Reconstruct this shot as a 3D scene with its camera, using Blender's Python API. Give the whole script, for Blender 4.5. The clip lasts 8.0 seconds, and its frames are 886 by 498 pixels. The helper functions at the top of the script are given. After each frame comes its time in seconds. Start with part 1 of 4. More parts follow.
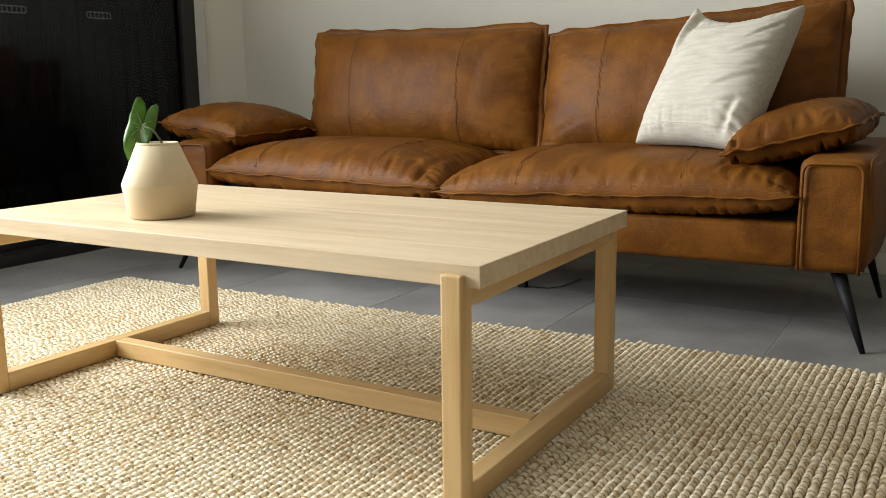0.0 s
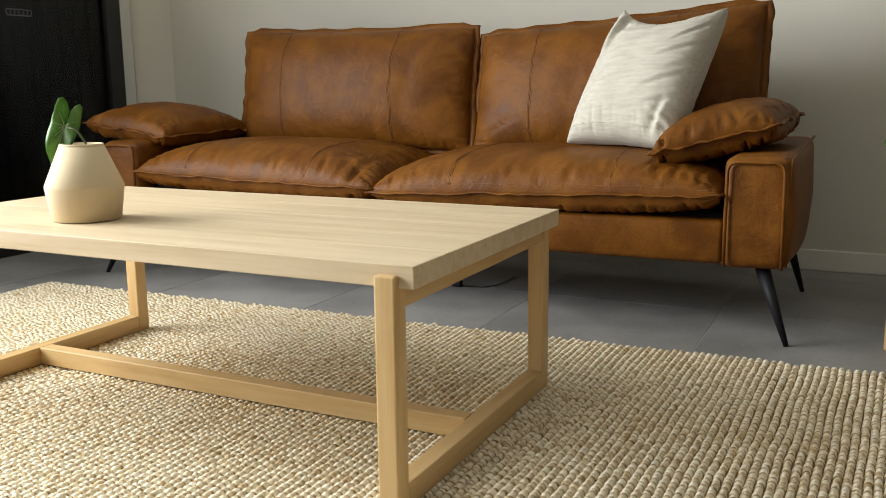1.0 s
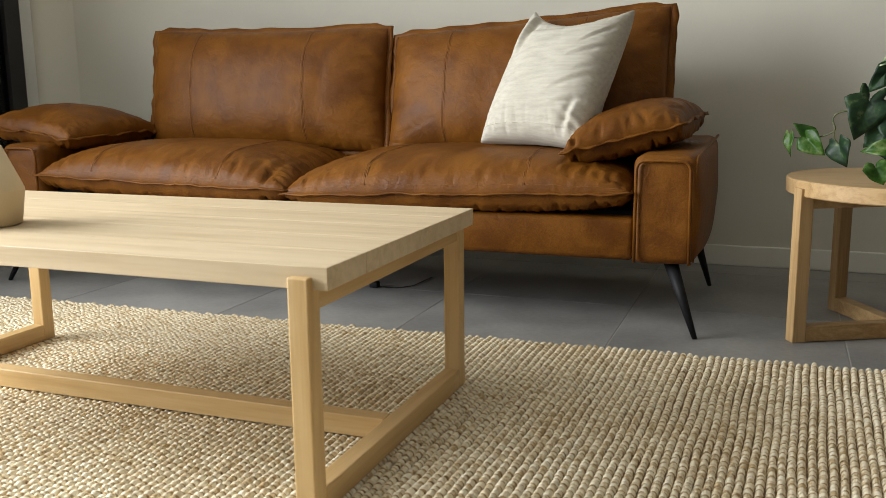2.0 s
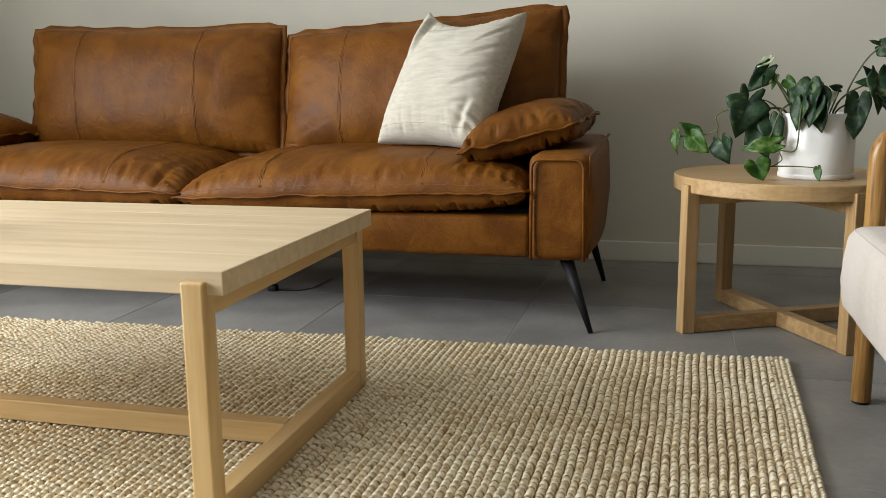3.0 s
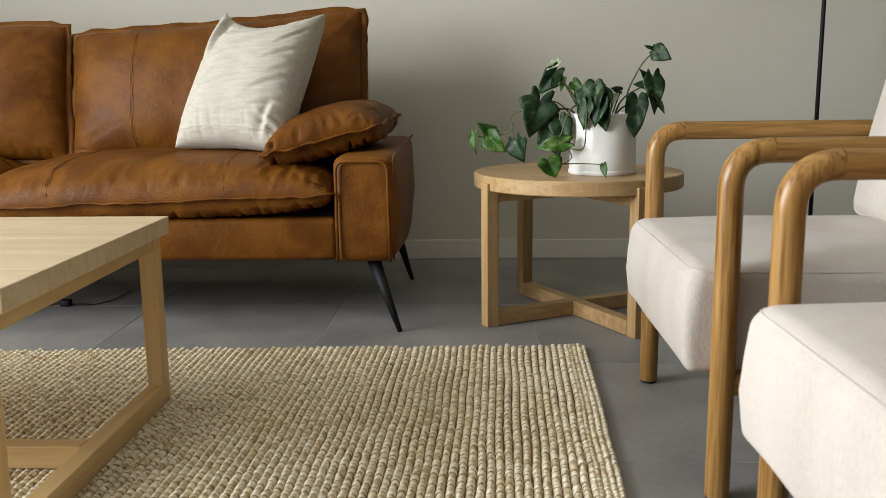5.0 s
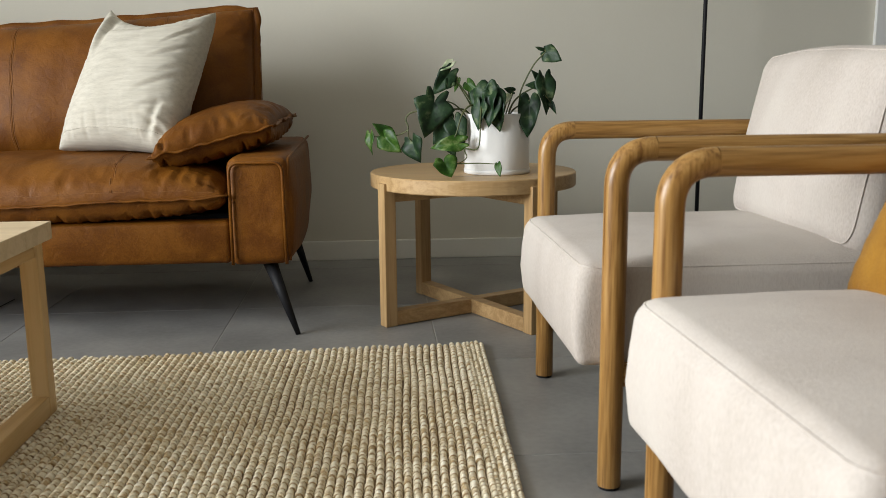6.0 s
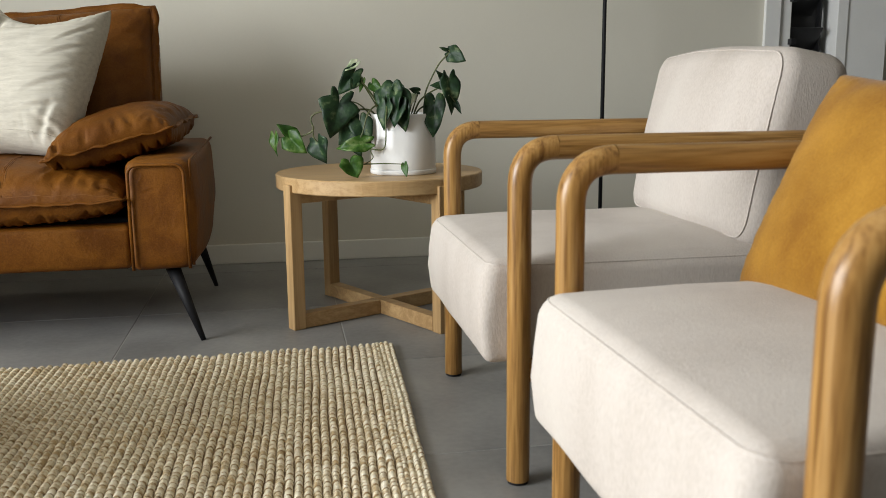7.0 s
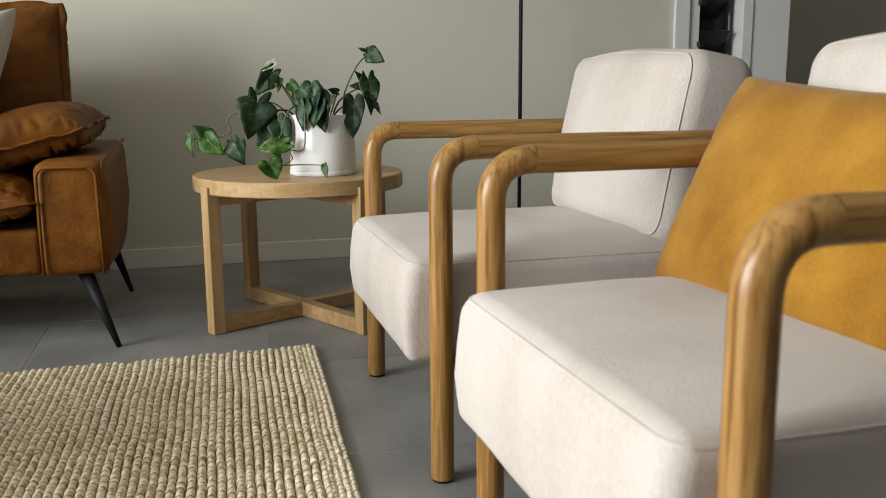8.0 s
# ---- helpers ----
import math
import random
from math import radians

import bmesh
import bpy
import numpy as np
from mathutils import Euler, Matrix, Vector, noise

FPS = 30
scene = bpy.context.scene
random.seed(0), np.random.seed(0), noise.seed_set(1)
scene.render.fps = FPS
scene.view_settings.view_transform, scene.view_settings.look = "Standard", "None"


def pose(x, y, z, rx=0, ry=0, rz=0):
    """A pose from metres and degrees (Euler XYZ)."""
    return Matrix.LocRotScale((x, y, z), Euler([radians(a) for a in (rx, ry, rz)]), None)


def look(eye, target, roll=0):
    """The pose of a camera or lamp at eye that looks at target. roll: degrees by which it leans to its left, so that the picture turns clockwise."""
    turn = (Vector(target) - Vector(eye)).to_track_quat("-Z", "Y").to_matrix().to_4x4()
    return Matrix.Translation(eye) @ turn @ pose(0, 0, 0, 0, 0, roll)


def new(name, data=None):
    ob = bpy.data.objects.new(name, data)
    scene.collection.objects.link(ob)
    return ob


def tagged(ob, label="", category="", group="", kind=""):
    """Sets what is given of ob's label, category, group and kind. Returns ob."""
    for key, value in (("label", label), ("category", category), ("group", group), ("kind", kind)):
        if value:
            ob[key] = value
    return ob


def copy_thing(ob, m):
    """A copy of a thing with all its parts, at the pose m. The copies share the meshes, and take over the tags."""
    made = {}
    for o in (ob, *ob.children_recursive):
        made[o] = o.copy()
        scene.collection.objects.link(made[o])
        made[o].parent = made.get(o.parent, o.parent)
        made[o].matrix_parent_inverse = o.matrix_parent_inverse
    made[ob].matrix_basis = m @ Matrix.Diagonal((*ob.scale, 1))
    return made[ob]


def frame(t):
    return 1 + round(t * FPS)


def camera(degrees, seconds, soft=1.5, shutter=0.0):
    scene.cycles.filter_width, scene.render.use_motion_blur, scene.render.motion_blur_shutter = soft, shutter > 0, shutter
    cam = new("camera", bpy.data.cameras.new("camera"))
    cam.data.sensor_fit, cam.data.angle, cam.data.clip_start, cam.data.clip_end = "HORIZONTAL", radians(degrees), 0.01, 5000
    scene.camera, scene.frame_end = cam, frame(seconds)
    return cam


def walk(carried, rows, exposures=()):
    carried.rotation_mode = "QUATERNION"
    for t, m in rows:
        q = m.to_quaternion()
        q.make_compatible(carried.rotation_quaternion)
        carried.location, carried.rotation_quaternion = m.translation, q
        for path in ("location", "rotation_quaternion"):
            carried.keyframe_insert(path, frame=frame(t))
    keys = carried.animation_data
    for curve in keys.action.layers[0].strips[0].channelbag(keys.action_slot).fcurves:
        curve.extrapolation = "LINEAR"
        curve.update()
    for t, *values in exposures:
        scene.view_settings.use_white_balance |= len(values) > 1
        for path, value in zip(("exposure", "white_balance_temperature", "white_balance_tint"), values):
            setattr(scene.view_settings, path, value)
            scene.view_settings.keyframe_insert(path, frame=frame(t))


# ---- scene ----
from mathutils.bvhtree import BVHTree

cam = camera(52.8, 8.0, 0.85)
PATH = [
    (0, (0.401, -2.782, 0.696), (-0.59, -1.082, 0.336), -0.7),
    (0.5, (0.402, -2.78, 0.696), (-0.532, -1.049, 0.335), -0.7),
    (1, (0.404, -2.78, 0.697), (-0.459, -1.013, 0.335), -0.6),
    (1.5, (0.408, -2.779, 0.696), (-0.38, -0.977, 0.335), -0.6),
    (3, (0.415, -2.777, 0.695), (-0.069, -0.871, 0.332), -0.6),
    (3.5, (0.415, -2.778, 0.692), (0.038, -0.847, 0.331), -0.6),
    (4, (0.42, -2.78, 0.695), (0.157, -0.831, 0.332), -0.5),
    (4.5, (0.427, -2.779, 0.696), (0.253, -0.82, 0.332), -0.6),
    (6, (0.448, -2.785, 0.695), (0.593, -0.825, 0.331), -0.5),
    (6.5, (0.456, -2.785, 0.694), (0.692, -0.833, 0.329), -0.5),
    (7, (0.456, -2.785, 0.693), (0.799, -0.849, 0.329), -0.5),
    (7.5, (0.454, -2.787, 0.693), (0.885, -0.869, 0.329), -0.4),
    (8, (0.453, -2.79, 0.693), (0.969, -0.892, 0.329), -0.4),
]
walk(cam, [(t, look(eye, target, roll)) for t, eye, target, roll in PATH])
cam.data.dof.use_dof, cam.data.dof.focus_distance, cam.data.dof.aperture_fstop = True, 2.5, 7.5

# ---- light ----
world = bpy.data.worlds.new("world")
scene.world = world
world.use_nodes = True
wn = world.node_tree.nodes
sky = wn.new("ShaderNodeTexSky")
sky.sky_type, sky.sun_disc, sky.sun_elevation, sky.sun_rotation = "NISHITA", False, radians(35), radians(250)
world.node_tree.links.new(sky.outputs[0], wn["Background"].inputs[0])
wn["Background"].inputs[1].default_value = 0.08


def area_lamp(name, eye, target, w, h, power, colour, spread):
    d = bpy.data.lights.new(name, "AREA")
    d.shape, d.size, d.size_y, d.energy, d.color, d.spread = "RECTANGLE", w, h, power, colour, radians(spread)
    ob = new(name, d)
    ob.matrix_world = look(eye, target)
    return ob


# daylight through the open glass doors in the left wall
area_lamp("daylight", (-3.0, -2.35, 1.50), (0, -2.35, 0.50), 2.1, 1.7, 95, (0.93, 0.968, 1.0), 120)
area_lamp("daylight_soft", (-2.99, -2.15, 1.40), (0, -2.15, 2.9), 2.5, 1.96, 110, (0.93, 0.968, 1.0), 180)
scene.view_settings.exposure = 0.0


# ---- materials ----
def material(name, colours, rough=0.5, scale=8.0, fine=120.0, bump=0.15, metal=0.0, stretch=(1, 1, 1), island=0.0, objvar=0.0, sheen=0.0,
             spec=0.5, detail=6.0, dist=0.002, roughvar=0.12, wave=0.0, fold=None, grain=0.25, patch=None):
    """Two-scale procedural surface: a large mottling between the colours and a fine grain for relief."""
    m = bpy.data.materials.new(name)
    m.use_nodes = True
    nt = m.node_tree
    N, L = nt.nodes, nt.links
    b = N["Principled BSDF"]
    tc = N.new("ShaderNodeTexCoord")
    mp = N.new("ShaderNodeMapping")
    mp.inputs["Scale"].default_value = stretch
    L.new(tc.outputs["Object"], mp.inputs[0])
    n1 = N.new("ShaderNodeTexNoise")
    n1.inputs["Scale"].default_value, n1.inputs["Detail"].default_value, n1.inputs["Distortion"].default_value = scale, detail, wave
    L.new(mp.outputs[0], n1.inputs["Vector"])
    n2 = N.new("ShaderNodeTexNoise")
    n2.inputs["Scale"].default_value, n2.inputs["Detail"].default_value = fine, 3.0
    L.new(mp.outputs[0], n2.inputs["Vector"])
    ramp = N.new("ShaderNodeValToRGB")
    while len(ramp.color_ramp.elements) < len(colours):
        ramp.color_ramp.elements.new(0.5)
    for k, c in enumerate(colours):
        ramp.color_ramp.elements[k].position = 0.3 + 0.4 * k / max(1, len(colours) - 1)
        ramp.color_ramp.elements[k].color = (*c, 1)
    mix = N.new("ShaderNodeMath")
    mix.operation = "MULTIPLY_ADD"
    mix.inputs[1].default_value = grain
    L.new(n2.outputs[0], mix.inputs[0])
    sub = N.new("ShaderNodeMath")
    sub.operation = "SUBTRACT"
    sub.inputs[1].default_value = grain / 2
    L.new(n1.outputs[0], sub.inputs[0])
    L.new(sub.outputs[0], mix.inputs[2])
    last = mix.outputs[0]
    for source, amount in (("island", island), ("object", objvar)):
        if amount:
            if source == "island":
                g = N.new("ShaderNodeNewGeometry")
                out = g.outputs["Random Per Island"]
            else:
                g = N.new("ShaderNodeObjectInfo")
                out = g.outputs["Random"]
            c = N.new("ShaderNodeMath")
            c.operation = "MULTIPLY_ADD"
            c.inputs[1].default_value = amount
            L.new(out, c.inputs[0])
            d = N.new("ShaderNodeMath")
            d.operation = "SUBTRACT"
            d.inputs[1].default_value = amount / 2
            L.new(last, d.inputs[0])
            L.new(d.outputs[0], c.inputs[2])
            last = c.outputs[0]
    if patch:
        n4 = N.new("ShaderNodeTexNoise")
        n4.inputs["Scale"].default_value, n4.inputs["Detail"].default_value = patch[0], 4.0
        L.new(tc.outputs["Object"], n4.inputs["Vector"])
        c = N.new("ShaderNodeMath")
        c.operation = "MULTIPLY_ADD"
        c.inputs[1].default_value = patch[1]
        L.new(n4.outputs[0], c.inputs[0])
        d = N.new("ShaderNodeMath")
        d.operation = "SUBTRACT"
        d.inputs[1].default_value = patch[1] / 2
        L.new(last, d.inputs[0])
        L.new(d.outputs[0], c.inputs[2])
        last = c.outputs[0]
    L.new(last, ramp.inputs[0])
    L.new(ramp.outputs[0], b.inputs["Base Color"])
    r = N.new("ShaderNodeMapRange")
    r.inputs["To Min"].default_value, r.inputs["To Max"].default_value = max(0.02, rough - roughvar), min(1, rough + roughvar)
    L.new(n1.outputs[0], r.inputs[0])
    L.new(r.outputs[0], b.inputs["Roughness"])
    bp = N.new("ShaderNodeBump")
    bp.inputs["Strength"].default_value, bp.inputs["Distance"].default_value = bump, dist
    L.new(n2.outputs[0], bp.inputs["Height"])
    if fold:
        n3 = N.new("ShaderNodeTexNoise")
        n3.inputs["Scale"].default_value, n3.inputs["Detail"].default_value, n3.inputs["Distortion"].default_value = fold[0], 3.0, 1.2
        L.new(tc.outputs["Object"], n3.inputs["Vector"])
        b3 = N.new("ShaderNodeBump")
        b3.inputs["Strength"].default_value, b3.inputs["Distance"].default_value = fold[1], 0.012
        L.new(n3.outputs[0], b3.inputs["Height"])
        L.new(b3.outputs[0], bp.inputs["Normal"])
    L.new(bp.outputs[0], b.inputs["Normal"])
    b.inputs["Metallic"].default_value = metal
    b.inputs["Specular IOR Level"].default_value = spec
    b.inputs["Sheen Weight"].default_value = sheen
    return m


def wood(name, axis, colours, rough=0.45, vary=0.18, grain=0.35, wave=0.6, scale=1.6):
    st = [26.0, 26.0, 26.0]
    st[axis] = 1.3
    return material(name, colours, rough, scale, 9.0, 0.12, stretch=st, objvar=vary, wave=wave, dist=0.001, detail=8.0, spec=0.35, grain=grain)


PALE = [(0.485, 0.370, 0.222), (0.56, 0.440, 0.280), (0.61, 0.49, 0.325)]
OAK = [(0.34, 0.205, 0.088), (0.43, 0.275, 0.125), (0.50, 0.335, 0.165)]
ASH = [(0.165, 0.077, 0.019), (0.255, 0.130, 0.036), (0.325, 0.176, 0.052), (0.37, 0.212, 0.070)]
GOLD = [(0.45, 0.285, 0.112), (0.52, 0.345, 0.15), (0.57, 0.395, 0.19)]
table_wood = [wood("pale_oak_" + "xyz"[a], a, PALE) for a in range(3)]
side_wood = [wood("oak_" + "xyz"[a], a, OAK, 0.45, 0.2, 0.5, 1.3, 1.4) for a in range(3)]
chair_wood = [wood("honey_ash_" + "xyz"[a], a, ASH, 0.33, 0.03, 0.6, 1.4, 2.2) for a in range(3)]
leg_wood = [wood("golden_oak_" + "xyz"[a], a, GOLD) for a in range(3)]
leather = material("tan_leather", [(0.102, 0.0325, 0.0025), (0.144, 0.0495, 0.0039), (0.190, 0.0700, 0.0068)], 0.52, 9.0, 260.0, 0.35, detail=9.0, dist=0.001, roughvar=0.10, spec=0.20, wave=0.6, fold=(24.0, 0.20), grain=0.45)
thread = material("tan_thread", [(0.19, 0.075, 0.015), (0.26, 0.11, 0.028)], 0.7, 40.0)
linen = material("cream_linen", [(0.46, 0.43, 0.365), (0.525, 0.495, 0.42), (0.57, 0.54, 0.465)], 0.9, 95.0, 420.0, 0.45, stretch=(0.05, 0.7, 1.0), patch=(7.0, 0.2), grain=0.4, sheen=0.08, spec=0.15, dist=0.0012, fold=(9.0, 0.2))
boucle = material("ivory_fabric", [(0.42, 0.37, 0.325), (0.49, 0.44, 0.395), (0.53, 0.485, 0.435)], 0.95, 5.0, 380.0, 0.5, sheen=0.08, spec=0.12, dist=0.0014, grain=0.6, stretch=(1.0, 1.0, 0.35), patch=(70.0, 0.10))
mustard = material("mustard_velvet", [(0.20, 0.084, 0.006), (0.26, 0.122, 0.0115), (0.33, 0.163, 0.019)], 0.85, 9.0, 300.0, 0.3, grain=0.4, patch=(40.0, 0.10), sheen=0.12, spec=0.12)
black_metal = material("black_metal", [(0.008, 0.008, 0.009), (0.014, 0.014, 0.016)], 0.55, 20.0, 200.0, 0.05, spec=0.2)
wall_paint = material("warm_grey_paint", [(0.625, 0.597, 0.510), (0.665, 0.637, 0.548)], 0.85, 1.5, 180.0, 0.06, spec=0.2)
# for walls out of view: dark only to hold down the bounced fill light
low_bounce_paint = material("low_bounce_dark_grey", [(0.14, 0.13, 0.115), (0.17, 0.16, 0.143)], 0.85, 1.5, 180.0, 0.06, spec=0.2)
ceiling_paint = material("white_ceiling_paint", [(0.77, 0.745, 0.675), (0.81, 0.785, 0.715)], 0.9, 1.5, 150.0, 0.05, spec=0.15)
white_paint = material("white_paint", [(0.72, 0.72, 0.70), (0.77, 0.77, 0.75)], 0.5, 3.0, 90.0, 0.04)
skirting_paint = material("skirting_paint", [(0.76, 0.745, 0.68), (0.80, 0.785, 0.72)], 0.5, 3.0, 90.0, 0.04)
tile_mat = material("grey_porcelain", [(0.165, 0.163, 0.156), (0.235, 0.231, 0.221), (0.30, 0.294, 0.278)], 0.42, 3.5, 60.0, 0.06, objvar=0.12, spec=0.45)
grout = material("pale_grout", [(0.36, 0.355, 0.34), (0.44, 0.43, 0.41)], 0.9, 20.0)
jute = material("jute_yarn", [(0.52, 0.385, 0.21), (0.75, 0.655, 0.475), (0.85, 0.78, 0.61), (0.90, 0.845, 0.70)], 0.92, 70.0, 420.0, 0.7, island=0.15, objvar=0.05, patch=(3.5, 0.20), spec=0.15, dist=0.001)
# brown binding fibre, its dark tone also standing in for shade between stitches
jute_thread_shade = material("jute_binding_shade", [(0.26, 0.17, 0.075), (0.42, 0.30, 0.16), (0.58, 0.46, 0.29)], 0.95, 60.0, 400.0, 0.4, spec=0.12)
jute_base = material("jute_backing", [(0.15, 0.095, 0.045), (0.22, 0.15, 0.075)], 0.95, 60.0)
ceramic = material("sand_ceramic", [(0.62, 0.495, 0.305), (0.67, 0.545, 0.355)], 0.7, 6.0, 300.0, 0.1, spec=0.3)
white_ceramic = material("white_ceramic", [(0.78, 0.78, 0.76), (0.82, 0.82, 0.80)], 0.35, 6.0, 60.0, 0.02)
soil = material("potting_soil", [(0.02, 0.014, 0.01), (0.05, 0.035, 0.022)], 0.95, 60.0, 200.0, 0.8)
leaf_dark = material("dark_leaf", [(0.005, 0.016, 0.007), (0.010, 0.032, 0.011), (0.018, 0.048, 0.016), (0.11, 0.15, 0.07)], 0.48, 40.0, 140.0, 0.35, objvar=0.10, grain=0.1, spec=0.3, detail=3.0)
leaf_bright = material("bright_leaf", [(0.018, 0.066, 0.005), (0.036, 0.118, 0.009), (0.070, 0.175, 0.020), (0.22, 0.32, 0.10)], 0.42, 34.0, 140.0, 0.2, objvar=0.2)
leaf_fresh = material("fresh_green_leaf", [(0.055, 0.14, 0.016), (0.085, 0.20, 0.026), (0.13, 0.27, 0.045)], 0.4, 24.0, 140.0, 0.2)
leaf_pale = material("variegated_leaf", [(0.04, 0.10, 0.03), (0.36, 0.42, 0.26), (0.55, 0.56, 0.42)], 0.4, 30.0, 140.0, 0.2)
vein = material("leaf_vein", [(0.40, 0.55, 0.24), (0.46, 0.60, 0.30)], 0.5, 20.0)
stem = material("plant_stem", [(0.05, 0.075, 0.02), (0.11, 0.12, 0.04)], 0.5, 30.0)
logo_grey = material("logo_grey", [(0.09, 0.094, 0.10), (0.11, 0.114, 0.12)], 0.4, 20.0)
black_cloth = material("black_curtain", [(0.003, 0.004, 0.006), (0.008, 0.010, 0.014)], 0.75, 4.0, 150.0, 0.2, spec=0.2)
black_frame = material("black_aluminium", [(0.008, 0.008, 0.009), (0.013, 0.013, 0.014)], 0.45, 20.0, 200.0, 0.03)


def see_through(m, share):
    """Thin leaf tissue lets part of the light shine through."""
    nt = m.node_tree
    b, out = nt.nodes["Principled BSDF"], nt.nodes["Material Output"]
    tr = nt.nodes.new("ShaderNodeBsdfTranslucent")
    nt.links.new(b.inputs["Base Color"].links[0].from_socket, tr.inputs["Color"])
    mx = nt.nodes.new("ShaderNodeMixShader")
    mx.inputs[0].default_value = share
    nt.links.new(b.outputs[0], mx.inputs[1])
    nt.links.new(tr.outputs[0], mx.inputs[2])
    nt.links.new(mx.outputs[0], out.inputs["Surface"])


for m in (leaf_fresh, leaf_bright, vein):
    see_through(m, 0.45)


def glass_material(name, tint):
    m = bpy.data.materials.new(name)
    m.use_nodes = True
    b = m.node_tree.nodes["Principled BSDF"]
    b.inputs["Base Color"].default_value = (*tint, 1)
    b.inputs["Transmission Weight"].default_value, b.inputs["Roughness"].default_value, b.inputs["IOR"].default_value = 1.0, 0.05, 1.26
    return m


glass = glass_material("tinted_glass", (0.55, 0.58, 0.62))


# ---- shape helpers ----
def thing(name, place, label, category, group="", rz=0.0):
    ob = new(name)
    ob.empty_display_size = 0.1
    ob.matrix_world = pose(*place, 0, 0, rz)
    return tagged(ob, label, category, group)


def part(name, bm, mat, parent=None, label="", smooth=True):
    me = bpy.data.meshes.new(name)
    bmesh.ops.recalc_face_normals(bm, faces=bm.faces)
    bm.to_mesh(me)
    bm.free()
    me.materials.append(mat)
    if smooth:
        me.polygons.foreach_set("use_smooth", [True] * len(me.polygons))
    ob = new(name, me)
    if parent is not None:
        ob.parent = parent
    if label:
        ob["label"] = label
    return ob


def structure(name, bm, mat, label, category="", smooth=False):
    return tagged(part(name, bm, mat, None, "", smooth), label, category or name.split("_")[0], "", "structure")


def box(x0, x1, y0, y1, z0, z1, bevel=0.0, seg=2, bm=None):
    bm = bm or bmesh.new()
    made = bmesh.ops.create_cube(bm, size=1.0, matrix=Matrix.LocRotScale(((x0 + x1) / 2, (y0 + y1) / 2, (z0 + z1) / 2), None, (x1 - x0, y1 - y0, z1 - z0)))
    if bevel:
        vs = set(made["verts"])
        es = [e for e in bm.edges if e.verts[0] in vs and e.verts[1] in vs]
        bmesh.ops.bevel(bm, geom=es, offset=bevel, segments=seg, affect="EDGES", profile=0.5)
    return bm


def tube(points, r, n=8, closed=False, bm=None, caps=True):
    """A round bar along points; r is a number or one number a point."""
    bm = bm or bmesh.new()
    P = [Vector(p) for p in points]
    R = list(r) if isinstance(r, (list, tuple)) else [r] * len(P)
    rings, side = [], None
    for i, p in enumerate(P):
        a = P[i - 1] if (i or closed) else p
        b = P[(i + 1) % len(P)] if (i < len(P) - 1 or closed) else p
        d = (b - a).normalized()
        if side is None:
            side = d.orthogonal().normalized()
        side = (side - d * side.dot(d)).normalized()
        up = d.cross(side)
        rings.append([bm.verts.new(p + R[i] * (math.cos(2 * math.pi * k / n) * side + math.sin(2 * math.pi * k / n) * up)) for k in range(n)])
    for i in range(len(rings) - (0 if closed else 1)):
        a, b = rings[i], rings[(i + 1) % len(rings)]
        shift = 0
        if closed and i == len(rings) - 1:
            shift = min(range(n), key=lambda q: (a[0].co - b[q].co).length)
        for k in range(n):
            bm.faces.new((a[k], a[(k + 1) % n], b[(k + 1 + shift) % n], b[(k + shift) % n]))
    if caps and not closed:
        bm.faces.new(rings[0][::-1])
        bm.faces.new(rings[-1])
    return bm


def bend(points, radius, steps=6):
    """The points of a path with its inner corners rounded."""
    P = [Vector(p) for p in points]
    out = [P[0]]
    for a, b, c in zip(P, P[1:], P[2:]):
        u, v = (a - b).normalized(), (c - b).normalized()
        s, e = b + u * radius, b + v * radius
        for k in range(steps + 1):
            t = k / steps
            out.append((1 - t) ** 2 * s + 2 * t * (1 - t) * b + t * t * e)
    return out + [P[-1]]


def lathe(profile, n=48, x=0.0, y=0.0):
    bm = bmesh.new()
    rings = []
    for r, z in profile:
        rings.append([bm.verts.new((x + r * math.cos(2 * math.pi * k / n), y + r * math.sin(2 * math.pi * k / n), z)) for k in range(n)])
    for a, b in zip(rings, rings[1:]):
        for k in range(n):
            bm.faces.new((a[k], a[(k + 1) % n], b[(k + 1) % n], b[k]))
    bm.faces.new(rings[0][::-1])
    bm.faces.new(rings[-1])
    return bm


def on_surface(bm, points, deep=0.0006):
    tree = BVHTree.FromBMesh(bm)
    out = []
    for p in points:
        q, nrm, _, _ = tree.find_nearest(Vector(p))
        out.append(q - nrm * deep)
    return out


